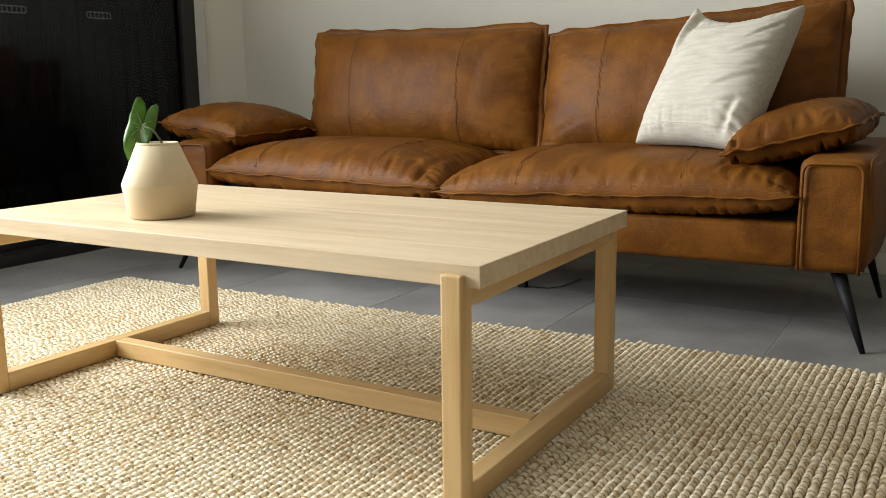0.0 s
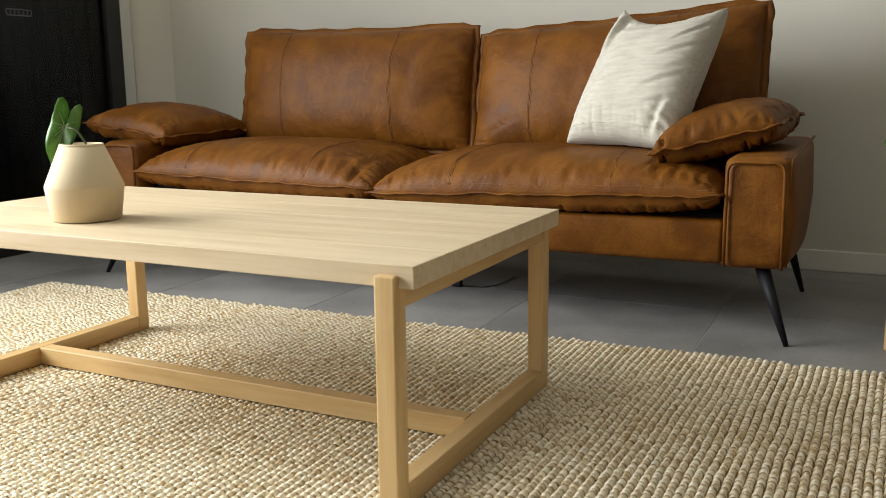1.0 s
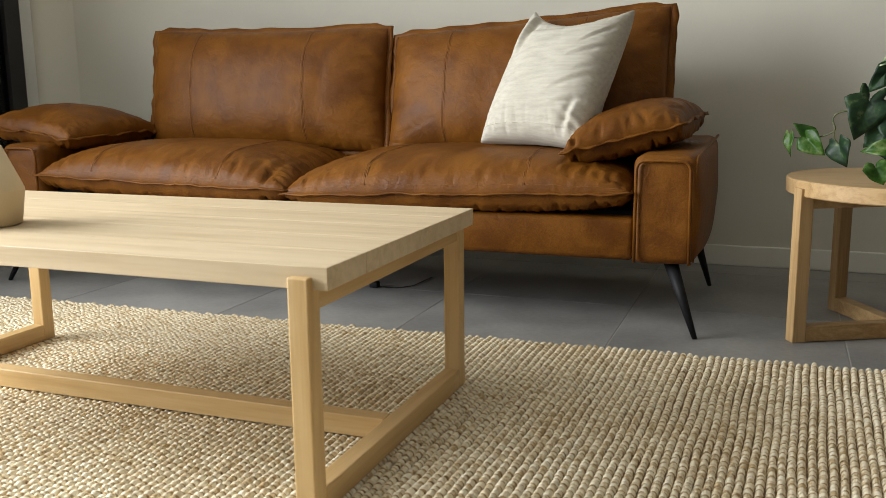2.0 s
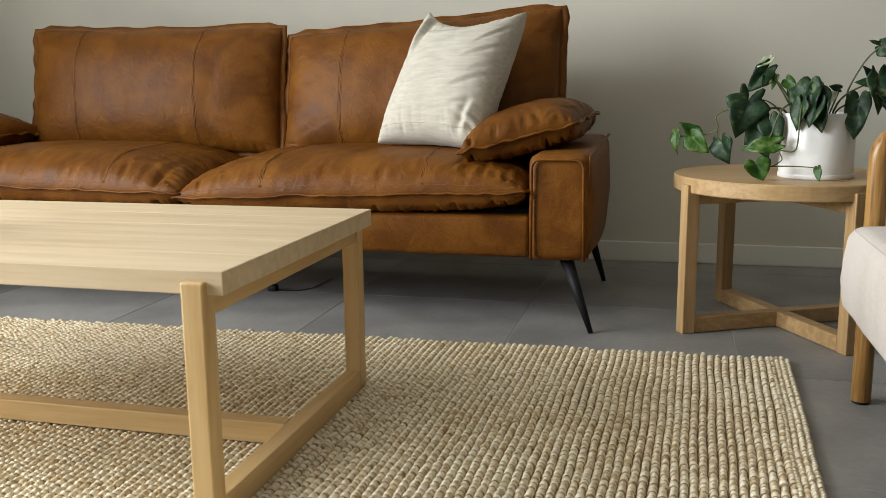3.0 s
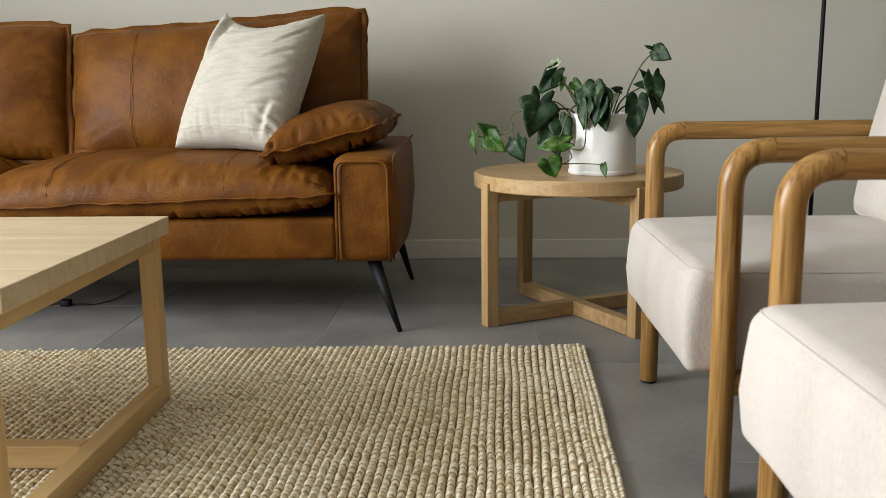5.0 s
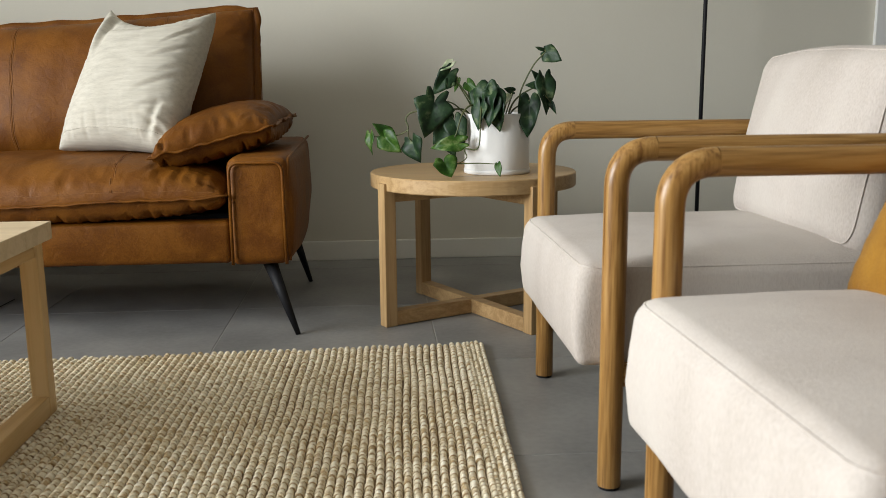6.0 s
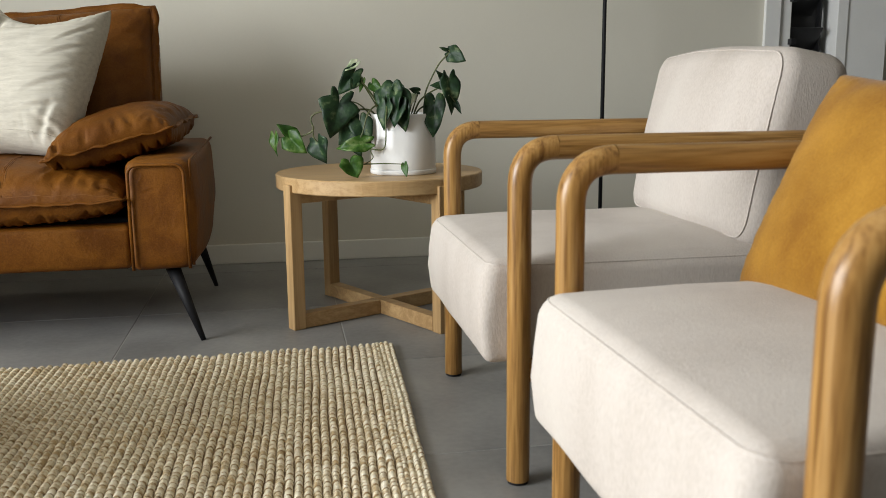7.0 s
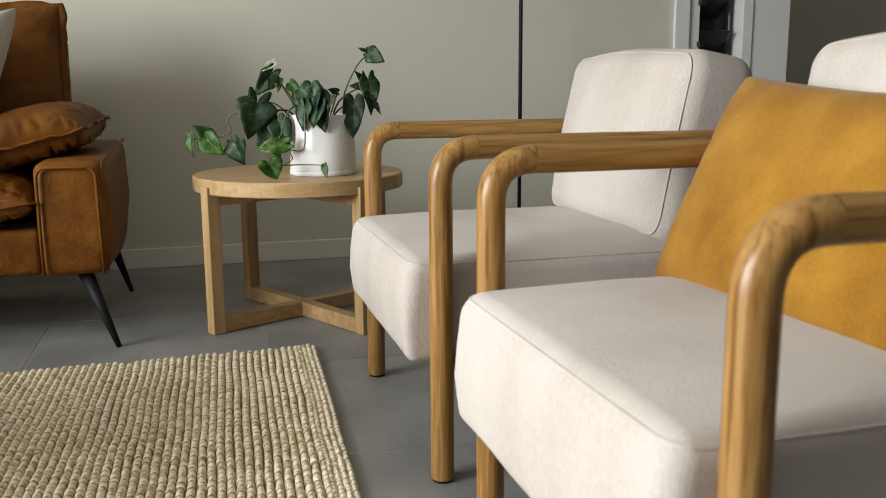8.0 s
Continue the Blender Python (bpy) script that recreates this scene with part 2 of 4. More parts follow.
def soft_box(x0, x1, y0, y1, z0, z1, r, low=None, step=0.035):
    """A box with evenly rounded edges and a fine mesh; low: the radius at the lower edges."""
    low = low or r
    h = [Vector(((x1 - x0) / 2, (y1 - y0) / 2, (z1 - z0) / 2))][0]
    mid = Vector(((x0 + x1) / 2, (y0 + y1) / 2, (z0 + z1) / 2))

    def cuts(half):
        e = [half - r * q for q in (0.0, 0.12, 0.3, 0.5, 0.7, 0.88, 1.0)]
        k = max(2, int(2 * (half - r) / step))
        inner = [-(half - r) + 2 * (half - r) * i / k for i in range(1, k)]
        return sorted([-v for v in e] + inner + e)

    bm = bmesh.new()
    C = [cuts(v) for v in h]
    seen = {}

    def vert(p):
        key = tuple(round(c, 5) for c in p)
        if key not in seen:
            rr = r if p[2] > 0 else low
            q = Vector([max(-h[k] + rr, min(h[k] - rr, p[k])) for k in range(3)])
            d = Vector(p) - q
            seen[key] = bm.verts.new(mid + q + (d.normalized() * rr if d.length > 1e-9 else d))
        return seen[key]

    for ax in range(3):
        u, v = [k for k in range(3) if k != ax]
        for sgn in (-1, 1):
            for a, b in zip(C[u], C[u][1:]):
                for c, d in zip(C[v], C[v][1:]):
                    pts = []
                    for i, j in ((a, c), (b, c), (b, d), (a, d)):
                        p = [0, 0, 0]
                        p[ax], p[u], p[v] = sgn * h[ax], i, j
                        pts.append(vert(p))
                    if len(set(pts)) == 4:
                        bm.faces.new(pts)
    bmesh.ops.recalc_face_normals(bm, faces=bm.faces)
    return bm


def fuzz(x, y, z=0.0):
    return noise.noise(Vector((x, y, z)))


class Pillow:
    """A stuffed cushion between four corners (left-near, right-near, right-far, left-far); up is the side of the front face."""

    def __init__(self, corners, top, low, power=4.0, fill=0.55, pinch=0.03, crease=0.006, seed=0.0, ruffle=0.004, sag=0.0, rnd=0.0, soft=0.35, dip=None, fall=4.6, tucks=(), grooves=(), folds=()):
        self.c = [Vector(c) for c in corners]
        a, b, c, d = self.c
        self.n = ((b - a) + (c - d)).cross((d - a) + (c - b)).normalized()
        self.w = ((b - a).length + (c - d).length) / 2
        self.h = ((d - a).length + (c - b).length) / 2
        self.folds = folds
        self.top, self.low, self.power, self.fill, self.pinch, self.crease, self.seed, self.ruffle, self.sag, self.round, self.soft, self.dip, self.fall, self.tucks, self.grooves = top, low, power, fill, pinch, crease, seed, ruffle, sag, rnd, soft, pinch if dip is None else dip, fall, tucks, grooves

    def flat(self, u, v):
        a, b, c, d = self.c
        p = u * (1 - self.pinch * (1 - v * v) - self.round * abs(v) ** 9)
        q = v * (1 - self.dip * (1.0 if v > 0 else 0.2) * (1 - u * u) - self.round * abs(u) ** 9)
        s, t = (p + 1) / 2, (q + 1) / 2
        e = self.ruffle * fuzz(u * self.w * 14 + self.seed, v * self.h * 14, self.seed) * max(abs(u), abs(v)) ** 14
        return (1 - t) * ((1 - s) * a + s * b) + t * ((1 - s) * d + s * c) + self.n * (e - self.sag * (1 - u * u) * (1 - v * v))

    def point(self, u, v, side):
        full = ((1 - abs(u) ** self.power) * (1 - abs(v) ** self.power))
        full = max(0.0, full) ** (self.fill if side > 0 else 0.6 * self.fill)
        edge = min(1 - abs(u), 1 - abs(v))
        near = math.exp(-edge * self.fall) * min(1.0, edge * 14)
        k = self.seed + 7.3 * side
        if 1 - abs(v) < 1 - abs(u):
            pucker = fuzz(u * self.w * 34 + 3 * v + k, v * self.h * 5, k)
        else:
            pucker = fuzz(u * self.w * 5 + k, v * self.h * 34 + 3 * u, k)
        pucker = (1 - 2.6 * abs(pucker)) * 0.5 + 0.4 * pucker
        soft = fuzz(u * self.w * 5 + k, v * self.h * 5, k) + 0.5 * fuzz(u * self.w * 12, v * self.h * 12 + k, k)
        rim = max(0.0, min(1.0, edge * 9))
        h = (self.top if side > 0 else self.low) * full + self.crease * ((1.8 if side > 0 else 2.8) * pucker * near + self.soft * soft * rim)
        for at, deep, wide in self.tucks:
            h -= deep * math.exp(-((u - at - 0.05 * (v + 1)) * self.w / 2 / wide) ** 2) * math.exp(-(v + 1) * self.h / 2 / 0.07) * rim
        for at, deep, wide in self.grooves:
            h -= deep * rim * math.exp(-((u - at - 0.03 * math.sin(2.2 * v + at)) * self.w / 2 / wide) ** 2) * (0.35 + 0.65 * math.cos(1.3 * v) ** 2)
        if side > 0:
            for u0, v0, u1, v1, deep, wide in self.folds:
                ax, ay, bx, by = u0 * self.w / 2, v0 * self.h / 2, u1 * self.w / 2, v1 * self.h / 2
                px, py, dx, dy = u * self.w / 2 - ax, v * self.h / 2 - ay, bx - ax, by - ay
                t = (px * dx + py * dy) / (dx * dx + dy * dy)
                if -0.3 < t < 1.3:
                    off = (px * dy - py * dx) / math.hypot(dx, dy) / wide
                    end = max(0.0, 1 - abs(2 * t - 1) ** 2 / 1.6 ** 2)
                    h += 0.62 * deep * rim * end * (0.7 * math.exp(-(off - 1.3) ** 2) - math.exp(-off * off))
        return self.flat(u, v) + self.n * (side * h)

    def mesh(self, nu=44, nv=44):
        bm = bmesh.new()

        def spread(k, n):
            t = 2 * k / n - 1
            return math.sin(t * math.pi / 2) * 0.6 + t * 0.4

        for side in (1, -1):
            g = [[bm.verts.new(self.point(spread(i, nu), spread(j, nv), side)) for j in range(nv + 1)] for i in range(nu + 1)]
            for i in range(nu):
                for j in range(nv):
                    f = (g[i][j], g[i + 1][j], g[i + 1][j + 1], g[i][j + 1])
                    bm.faces.new(f if side > 0 else f[::-1])
        bmesh.ops.remove_doubles(bm, verts=bm.verts, dist=0.0004)
        return bm

    def rim(self, n=40, out=0.0, wobble=0.002):
        pts = []
        for k in range(4 * n):
            q, t = divmod(k, n)
            t = 2 * t / n - 1
            u, v = ((t, -1), (1, t), (-t, 1), (-1, -t))[q]
            p = self.flat(u, v)
            mid = sum(self.c, Vector()) / 4
            pts.append(p + (p - mid).normalized() * out + self.n * wobble * fuzz(k * 0.35, self.seed, 3.0) + (p - mid).normalized() * wobble * fuzz(k * 0.4, self.seed, 9.0))
        return pts

    def welt(self, n=60, width=0.014, wave=0.006):
        """The flat sewn edge that stands out round the cushion."""
        bm = bmesh.new()
        mid = sum(self.c, Vector()) / 4
        rings = []
        for k in range(4 * n):
            q, t = divmod(k, n)
            t = 2 * t / n - 1
            u, v = ((t, -1), (1, t), (-t, 1), (-1, -t))[q]
            p = self.flat(u, v)
            o = ((self.c[1] - self.c[0]) * u * (abs(u) == 1) + (self.c[3] - self.c[0]) * v * (abs(v) == 1))
            o = o.normalized() if abs(u) < 0.93 or abs(v) < 0.93 else (p - mid).normalized()
            w = width * (1 + 0.35 * fuzz(k * 0.16, self.seed, 5.0))
            d = self.n * wave * fuzz(k * 0.17, self.seed, 11.0)
            rings.append([bm.verts.new(c) for c in (p - o * 0.006 - self.n * 0.003, p - o * 0.006 + self.n * 0.003, p + o * w + d + self.n * 0.0022, p + o * w + d - self.n * 0.0022)])
        for a, b in zip(rings, rings[1:] + rings[:1]):
            for j in range(4):
                bm.faces.new((a[j], a[(j + 1) % 4], b[(j + 1) % 4], b[j]))
        return bm

    def line(self, u, side=1, v0=-0.985, v1=0.97, n=40, lift=0.0012):
        return [self.point(u + 0.012 * fuzz(j * 0.2, self.seed), v0 + (v1 - v0) * j / n, side) + self.n * side * lift for j in range(n + 1)]


def front_stitching(pil, parent):
    row = [pil.point(-0.97 + 1.94 * k / 90, -0.986, 1) + pil.n * 0.0006 for k in range(91)]
    part("stitching", tube(row, 0.0006, 4), thread, parent)


def cushion(name, parent, pil, mat, piping=None, seams=(), r=0.0065, nu=44, nv=44, label="", flange=0.014):
    body = part(name, pil.mesh(nu, nv), mat, parent, label)
    if piping:
        part("piping", tube(pil.rim(), r * 0.62, 6, True), piping, body)
        part("welt", pil.welt(60, flange), piping, body)
    for u in seams:
        for off in (-0.005, 0.005):
            part("stitching", tube(pil.line(u + off / pil.w * 2, lift=0.0004), 0.0009, 4), thread, body)
        part("seam", tube(pil.line(u, lift=-0.0006), 0.0021, 6), mat, body)
    return body


# ---- the room ----
X0, X1, Y0, Y1, HIGH = -3.06, 4.6, -6.0, 0.775, 2.7
structure("ceiling", box(X0 - 0.2, X1 + 0.2, Y0 - 0.2, Y1 + 1.9, HIGH, HIGH + 0.15), ceiling_paint, "flat white painted plaster ceiling")
structure("wall_north", box(X0 - 0.2, 2.53, Y1, Y1 + 0.14, 0, HIGH), wall_paint, "warm grey painted plaster wall behind the sofa")
structure("wall_north_1", box(2.84, 3.03, Y1 - 0.012, Y1 + 0.14, 0, HIGH), white_paint, "white painted wall end beside the window")
structure("wall_north_2", box(3.03, X1 + 0.2, Y1 + 0.75, Y1 + 0.9, 0, HIGH), wall_paint, "grey painted wall of the recess")
structure("wall_return", box(3.03, 3.05, Y1 + 0.14, Y1 + 0.75, 0, HIGH), wall_paint, "grey painted side of the recess")
structure("wall_below_window", box(2.53, 2.84, Y1, Y1 + 0.14, 0, 0.25), wall_paint, "grey painted wall under the window")
# closes the room out of view, kept dark so little light bounces back
structure("wall_east", box(X1, X1 + 0.2, Y0, Y1 + 0.75, 0, HIGH), low_bounce_paint, "unseen side wall, dark grey to cut bounced light")
# the unseen rear of the room, and the opening of the sliding doors in the left wall
structure("wall_south", box(X0 - 0.2, X1 + 0.2, Y0 - 0.2, Y0, 0, HIGH), low_bounce_paint, "unseen rear wall, dark grey to cut bounced light")
structure("wall_west", box(X0 - 0.2, X0, Y0, -3.45, 0, HIGH), low_bounce_paint, "unseen side wall, dark grey to cut bounced light")
structure("wall_west_1", box(X0 - 0.2, X0, -3.45, 0.66, 2.45, HIGH), wall_paint, "grey painted lintel over the sliding doors")
structure("wall_west_2", box(X0 - 0.2, X0, 0.66, Y1, 0, HIGH), white_paint, "white painted wall end beside the sliding doors")

bm = bmesh.new()
foot = [(X0, 0.70), (X0 + 0.03, 0.70), (X0 + 0.222, Y1 - 0.002), (X0, Y1 - 0.002)]
ring = [[bm.verts.new((x, y, z)) for x, y in foot] for z in (0.0, HIGH)]
for k in range(4):
    bm.faces.new((ring[0][k], ring[0][(k + 1) % 4], ring[1][(k + 1) % 4], ring[1][k]))
bm.faces.new(ring[1])
structure("wall_splay", bm, wall_paint, "warm grey painted splayed wall end beside the doors", "wall")
structure("skirting", box(X0 + 0.225, 2.47, Y1 - 0.014, Y1, 0, 0.078, 0.004), skirting_paint, "grey white painted skirting board along the wall")
structure("door_casing", box(X0, X0 + 0.03, 0.575, 0.70, 0, 2.2, 0.003), white_paint, "white painted casing of the sliding doors", "casing")

# narrow louvre window in the back wall
win = thing("window_1", (2.685, Y1, 0.25), "narrow louvre window with a white frame and dark glass", "window")
win["kind"] = "structure"
for nm, b in (("frame", box(-0.225, -0.155, -0.018, 0.0, 0, 2.0, 0.003)), ("jamb", box(-0.155, -0.10, -0.004, 0.12, 0, 2.0, 0.002)),
              ("frame", box(0.105, 0.155, -0.02, 0.12, 0, 2.0, 0.003))):
    part(nm, b, white_paint, win, "", False)
part("backing", box(-0.10, 0.105, 0.10, 0.12, 0, 2.0), black_frame, win, "", False)
part("mullion", box(0.055, 0.063, 0.03, 0.06, 0, 2.0), black_frame, win, "", False)
for k in range(11):
    z = 0.08 + 0.175 * k
    bm = box(-0.10, 0.052, -0.004, 0.004, -0.075, 0.075, 0.001)
    bmesh.ops.transform(bm, matrix=pose(0, 0.045, z, 38), verts=bm.verts)
    part("louvre_blade", bm, black_frame, win, "", False)
    part("clip", box(-0.11, -0.085, -0.03, 0.03, z - 0.012, z + 0.012, 0.002), black_frame, win, "", False)

# black sliding doors with a drawn black blind
door = thing("door_1", (X0, 0, 0), "black framed sliding glass door with black blinds behind", "sliding door")
door["kind"] = "structure"
part("sill", box(0.0, 0.19, -0.85, 0.575, 0.0, 0.045, 0.004), black_frame, door, "", False)
part("stile", box(0.03, 0.08, 0.49, 0.58, 0.045, 2.2, 0.003), black_frame, door, "", False)
part("stile", box(0.03, 0.08, -0.85, -0.77, 0.045, 2.2, 0.003), black_frame, door, "", False)
part("top_rail", box(0.03, 0.08, -0.77, 0.49, 2.1, 2.2, 0.003), black_frame, door, "", False)
part("bottom_rail", box(0.03, 0.08, -0.77, 0.49, 0.045, 0.13, 0.003), black_frame, door, "", False)
pane = part("pane", box(0.05, 0.056, -0.77, 0.49, 0.13, 2.1), glass, door, "dark reflecting glass pane", False)
for y in (-0.413, 0.015):
    loop = bend([(0.0585, y, 1.038), (0.0585, y + 0.065, 1.038), (0.0585, y + 0.065, 1.012), (0.0585, y - 0.065, 1.012), (0.0585, y - 0.065, 1.038), (0.0585, y, 1.038)], 0.0125)
    part("mark", tube(loop[:-1], 0.0016, 5, True), logo_grey, pane, "small grey logo mark", False)
    for k in (-2, -1, 0, 1, 2):
        part("mark", tube([(0.0585, y + 0.022 * k, 1.013), (0.0585, y + 0.022 * k, 1.037)], 0.0013, 5), logo_grey, pane, "small grey logo mark", False)
bm = bmesh.new()
cols = []
for i in range(121):
    y = -0.84 + 1.44 * i / 120
    x = -0.02 + 0.012 * math.sin(i * 0.9) + 0.008 * fuzz(i * 0.21, 2.0)
    cols.append([bm.verts.new((x + 0.006 * fuzz(y * 3, z * 4), y, z)) for z in (0.02, 0.5, 1.0, 1.5, 2.19)])
for a, b in zip(cols, cols[1:]):
    for j in range(4):
        bm.faces.new((a[j], b[j], b[j + 1], a[j + 1]))
blind = part("blind", bm, black_cloth, door, "drawn black fabric blind")
solid = blind.modifiers.new("thick", "SOLIDIFY")
solid.thickness = 0.004

# floor of square tiles with pale joints
floor = structure("floor", box(X0 - 0.2, X1 + 0.2, Y0 - 0.2, Y1 + 0.9, -0.12, -0.0012), grout, "grey porcelain tile floor with thin pale joints")


# ---- sofa ----
SX = -1.01
sofa = thing("sofa", (SX, 0, 0), "tan leather two-seat sofa with loose cushions and black metal legs", "sofa")


def S(x, y, z):
    return (x - SX, y, z)


def sofa_arm(sign):
    """One arm, from the inner face at 1.04 to the outer one at 1.215 from the middle of the sofa."""
    bm = box(1.045, 1.215, -0.31, 0.46, 0.2, 0.50, 0.028, 4)
    bmesh.ops.subdivide_edges(bm, edges=[e for e in bm.edges if e.calc_length() > 0.1], cuts=9, use_grid_fill=True)
    for v in bm.verts:
        x, y, z = v.co
        t = (y + 0.31) / 0.77
        if z < 0.35:
            v.co.z += 0.07 * t * t * (0.35 - z) / 0.15
        w = (x - 1.045) / 0.17
        v.co.x += w * (0.016 * math.sin(math.pi * min(1, t * 1.1)) + 0.010 * math.sin(math.pi * (z - 0.2) / 0.3))
        v.co.z += 0.018 * t * (1 if z > 0.35 else 0)
        v.co += Vector((0.0035 * fuzz(x * 9, y * 9, z * 9) * w, 0.004 * fuzz(x * 8 + 5, y * 9, z * 9), 0.004 * fuzz(x * 7, y * 8 + 3, z * 9)))
        v.co.x *= sign
    return bm


for sign in (-1, 1):
    arm = part("armrest", sofa_arm(sign), leather, sofa)
    r = [(1.056, -0.318, 0.205), (1.056, -0.318, 0.488), (1.20, -0.318, 0.488), (1.204, -0.318, 0.205)]
    part("piping", tube(bend([(sign * x, y, z) for x, y, z in r], 0.03), 0.0048, 6), leather, arm)
    part("piping", tube(bend([(sign * 1.212, -0.296, 0.21), (sign * 1.214, -0.296, 0.495), (sign * 1.218, 0.44, 0.516)], 0.03), 0.004, 6), leather, arm)
part("seat_base", box(-1.05, 1.05, -0.298, 0.46, 0.204, 0.325, 0.016, 3), leather, sofa)
bm = box(-1.05, 1.06, 0.33, 0.47, 0.30, 0.86, 0.03, 3)
for v in bm.verts:
    v.co.y += max(0, v.co.z - 0.35) * 0.12
part("back_frame", bm, leather, sofa)
part("deck", box(-1.045, 1.045, -0.24, 0.33, 0.32, 0.34, 0.005), black_cloth, sofa)

seat_r = Pillow([S(-1.062, -0.335, 0.362), S(0.034, -0.33, 0.398), S(0.028, 0.27, 0.40), S(-1.045, 0.27, 0.40)], 0.112, 0.070, 3.4, 0.50, 0.012, 0.0095, 1.7, 0.006, 0.0, 0.015, 0.12, None, 3.8, ((0.955, 0.02, 0.012), (0.88, 0.012, 0.01)), ((0.05, 0.003, 0.02),), ((-0.97, -0.80, -0.80, -0.35, 0.008, 0.012), (-0.80, -0.92, -0.62, -0.55, 0.005, 0.010), (0.60, -0.90, 0.66, -0.55, 0.005, 0.009), (0.80, -0.90, 0.74, -0.45, 0.006, 0.010), (0.15, -0.9, 0.2, -0.6, 0.004, 0.009), (-0.25, -0.9, -0.22, -0.6, 0.004, 0.009)))
seat_l = Pillow([S(-2.062, -0.33, 0.395), S(-1.045, -0.335, 0.372), S(-1.05, 0.27, 0.40), S(-2.055, 0.27, 0.40)], 0.114, 0.070, 3.4, 0.50, 0.012, 0.0095, 5.1, 0.006, 0.0, 0.015, 0.12, None, 3.8, ((0.84, 0.03, 0.014), (0.74, 0.012, 0.012)), ((-0.1, 0.003, 0.02), (0.2, 0.002, 0.015)), ((0.97, -0.75, 0.74, -0.35, 0.004, 0.012), (0.90, -0.95, 0.70, -0.6, 0.004, 0.010), (0.62, -0.9, 0.55, -0.6, 0.005, 0.009), (-0.3, -0.9, -0.28, -0.6, 0.004, 0.009), (0.1, -0.9, 0.12, -0.62, 0.004, 0.009), (-0.8, -0.9, -0.72, -0.5, 0.006, 0.010)))
front_stitching(seat_l, cushion("seat_cushion", sofa, seat_l, leather, leather, (-0.52, 0.49), nu=120, nv=64))
front_stitching(seat_r, cushion("seat_cushion", sofa, seat_r, leather, leather, (-0.48, 0.45), nu=120, nv=64))
back_l = Pillow([S(-1.965, 0.20, 0.455), S(-0.935, 0.20, 0.455), S(-0.957, 0.315, 0.906), S(-1.995, 0.315, 0.918)], 0.128, 0.06, 2.6, 0.52, 0.018, 0.007, 8.4, 0.004, 0.0, 0.012, 0.12, 0.06, 11.0, (), ((-0.27, 0.003, 0.012), (0.02, 0.002, 0.03), (0.55, 0.003, 0.03)), ((0.97, 0.85, 0.72, 0.45, 0.003, 0.014), (0.98, 0.55, 0.70, 0.25, 0.003, 0.014), (0.97, 0.15, 0.70, 0.0, 0.002, 0.014), (0.96, -0.35, 0.66, -0.2, 0.003, 0.014), (0.90, -0.75, 0.55, -0.55, 0.003, 0.014), (-0.95, -0.6, -0.72, -0.4, 0.002, 0.014), (-0.9, 0.85, -0.75, 0.5, 0.003, 0.014), (-0.1, 0.2, -0.05, -0.6, 0.002, 0.014)))
back_r = Pillow([S(-0.925, 0.20, 0.455), S(0.07, 0.20, 0.455), S(0.055, 0.33, 0.948), S(-0.93, 0.315, 0.872)], 0.128, 0.06, 2.6, 0.52, 0.018, 0.007, 12.9, 0.004, 0.0, 0.012, 0.12, 0.05, 11.0, (), ((-0.2, 0.002, 0.03), (0.1, 0.003, 0.02)), ((-0.97, 0.85, -0.75, 0.5, 0.003, 0.014), (-0.97, -0.3, -0.70, -0.15, 0.002, 0.014), (-0.92, -0.8, -0.65, -0.55, 0.003, 0.014), (-0.8, 0.1, -0.7, -0.4, 0.002, 0.014), (-0.2, 0.8, -0.1, 0.3, 0.002, 0.014), (0.97, 0.8, 0.78, 0.4, 0.003, 0.014), (0.97, 0.1, 0.75, -0.1, 0.003, 0.014)))
cushion("back_cushion", sofa, back_l, leather, leather, (-0.52, 0.44), nu=110, nv=64, flange=0.02)
cushion("back_cushion", sofa, back_r, leather, leather, (-0.52, 0.45), nu=110, nv=64, flange=0.02)
for sx in (-1, 1):
    part("leg", tube([(sx * 1.145, -0.25, 0.21), (sx * 1.228, -0.318, 0.0)], [0.021, 0.007], 14), black_metal, sofa, "tapered black metal leg")
    part("leg", tube([(sx * 1.145, 0.31, 0.26), (sx * 1.215, 0.38, 0.0)], [0.021, 0.007], 14), black_metal, sofa, "tapered black metal leg")
part("leg", tube([(0.02, 0.05, 0.21), (0.05, 0.0, 0.0)], [0.02, 0.008], 14), black_metal, sofa, "tapered black metal leg")

cable = thing("cable", (-0.86, 0, 0), "thin black power cable on the tiles under the sofa", "cable")
part("wire", tube([(-0.02, -0.01, 0.006), (0.02, -0.012, 0.004), (0.06, 0.004, 0.003), (0.09, 0.05, 0.003), (0.10, 0.2, 0.003)], 0.0016, 6), black_metal, cable)
part("plug", box(-0.05, -0.018, -0.022, 0.004, 0.0, 0.022, 0.004), black_metal, cable)

# small leather cushions that lie on the arms
for corners, seed, lab in (([(-0.172, -0.27, 0.500), (0.148, -0.17, 0.578), (0.18, 0.20, 0.60), (-0.15, 0.22, 0.54)], 2.2, "small tan leather cushion lying on the sofa arm"),
                           ([(-2.40, -0.22, 0.565), (-2.00, -0.22, 0.515), (-1.93, 0.20, 0.53), (-2.36, 0.22, 0.585)], 6.6, "small tan leather cushion lying on the sofa arm")):
    c = thing("arm_cushion", (corners[0][0] * 0.5 + corners[2][0] * 0.5, 0, 0.49), lab, "cushion", "arm cushions")
    o = c.location
    cushion("cover", c, Pillow([Vector(p) - o for p in corners], 0.084, 0.060, 2.6, 0.50, 0.03, 0.015, seed, 0.010), leather, leather, (), 0.006, 50, 50)

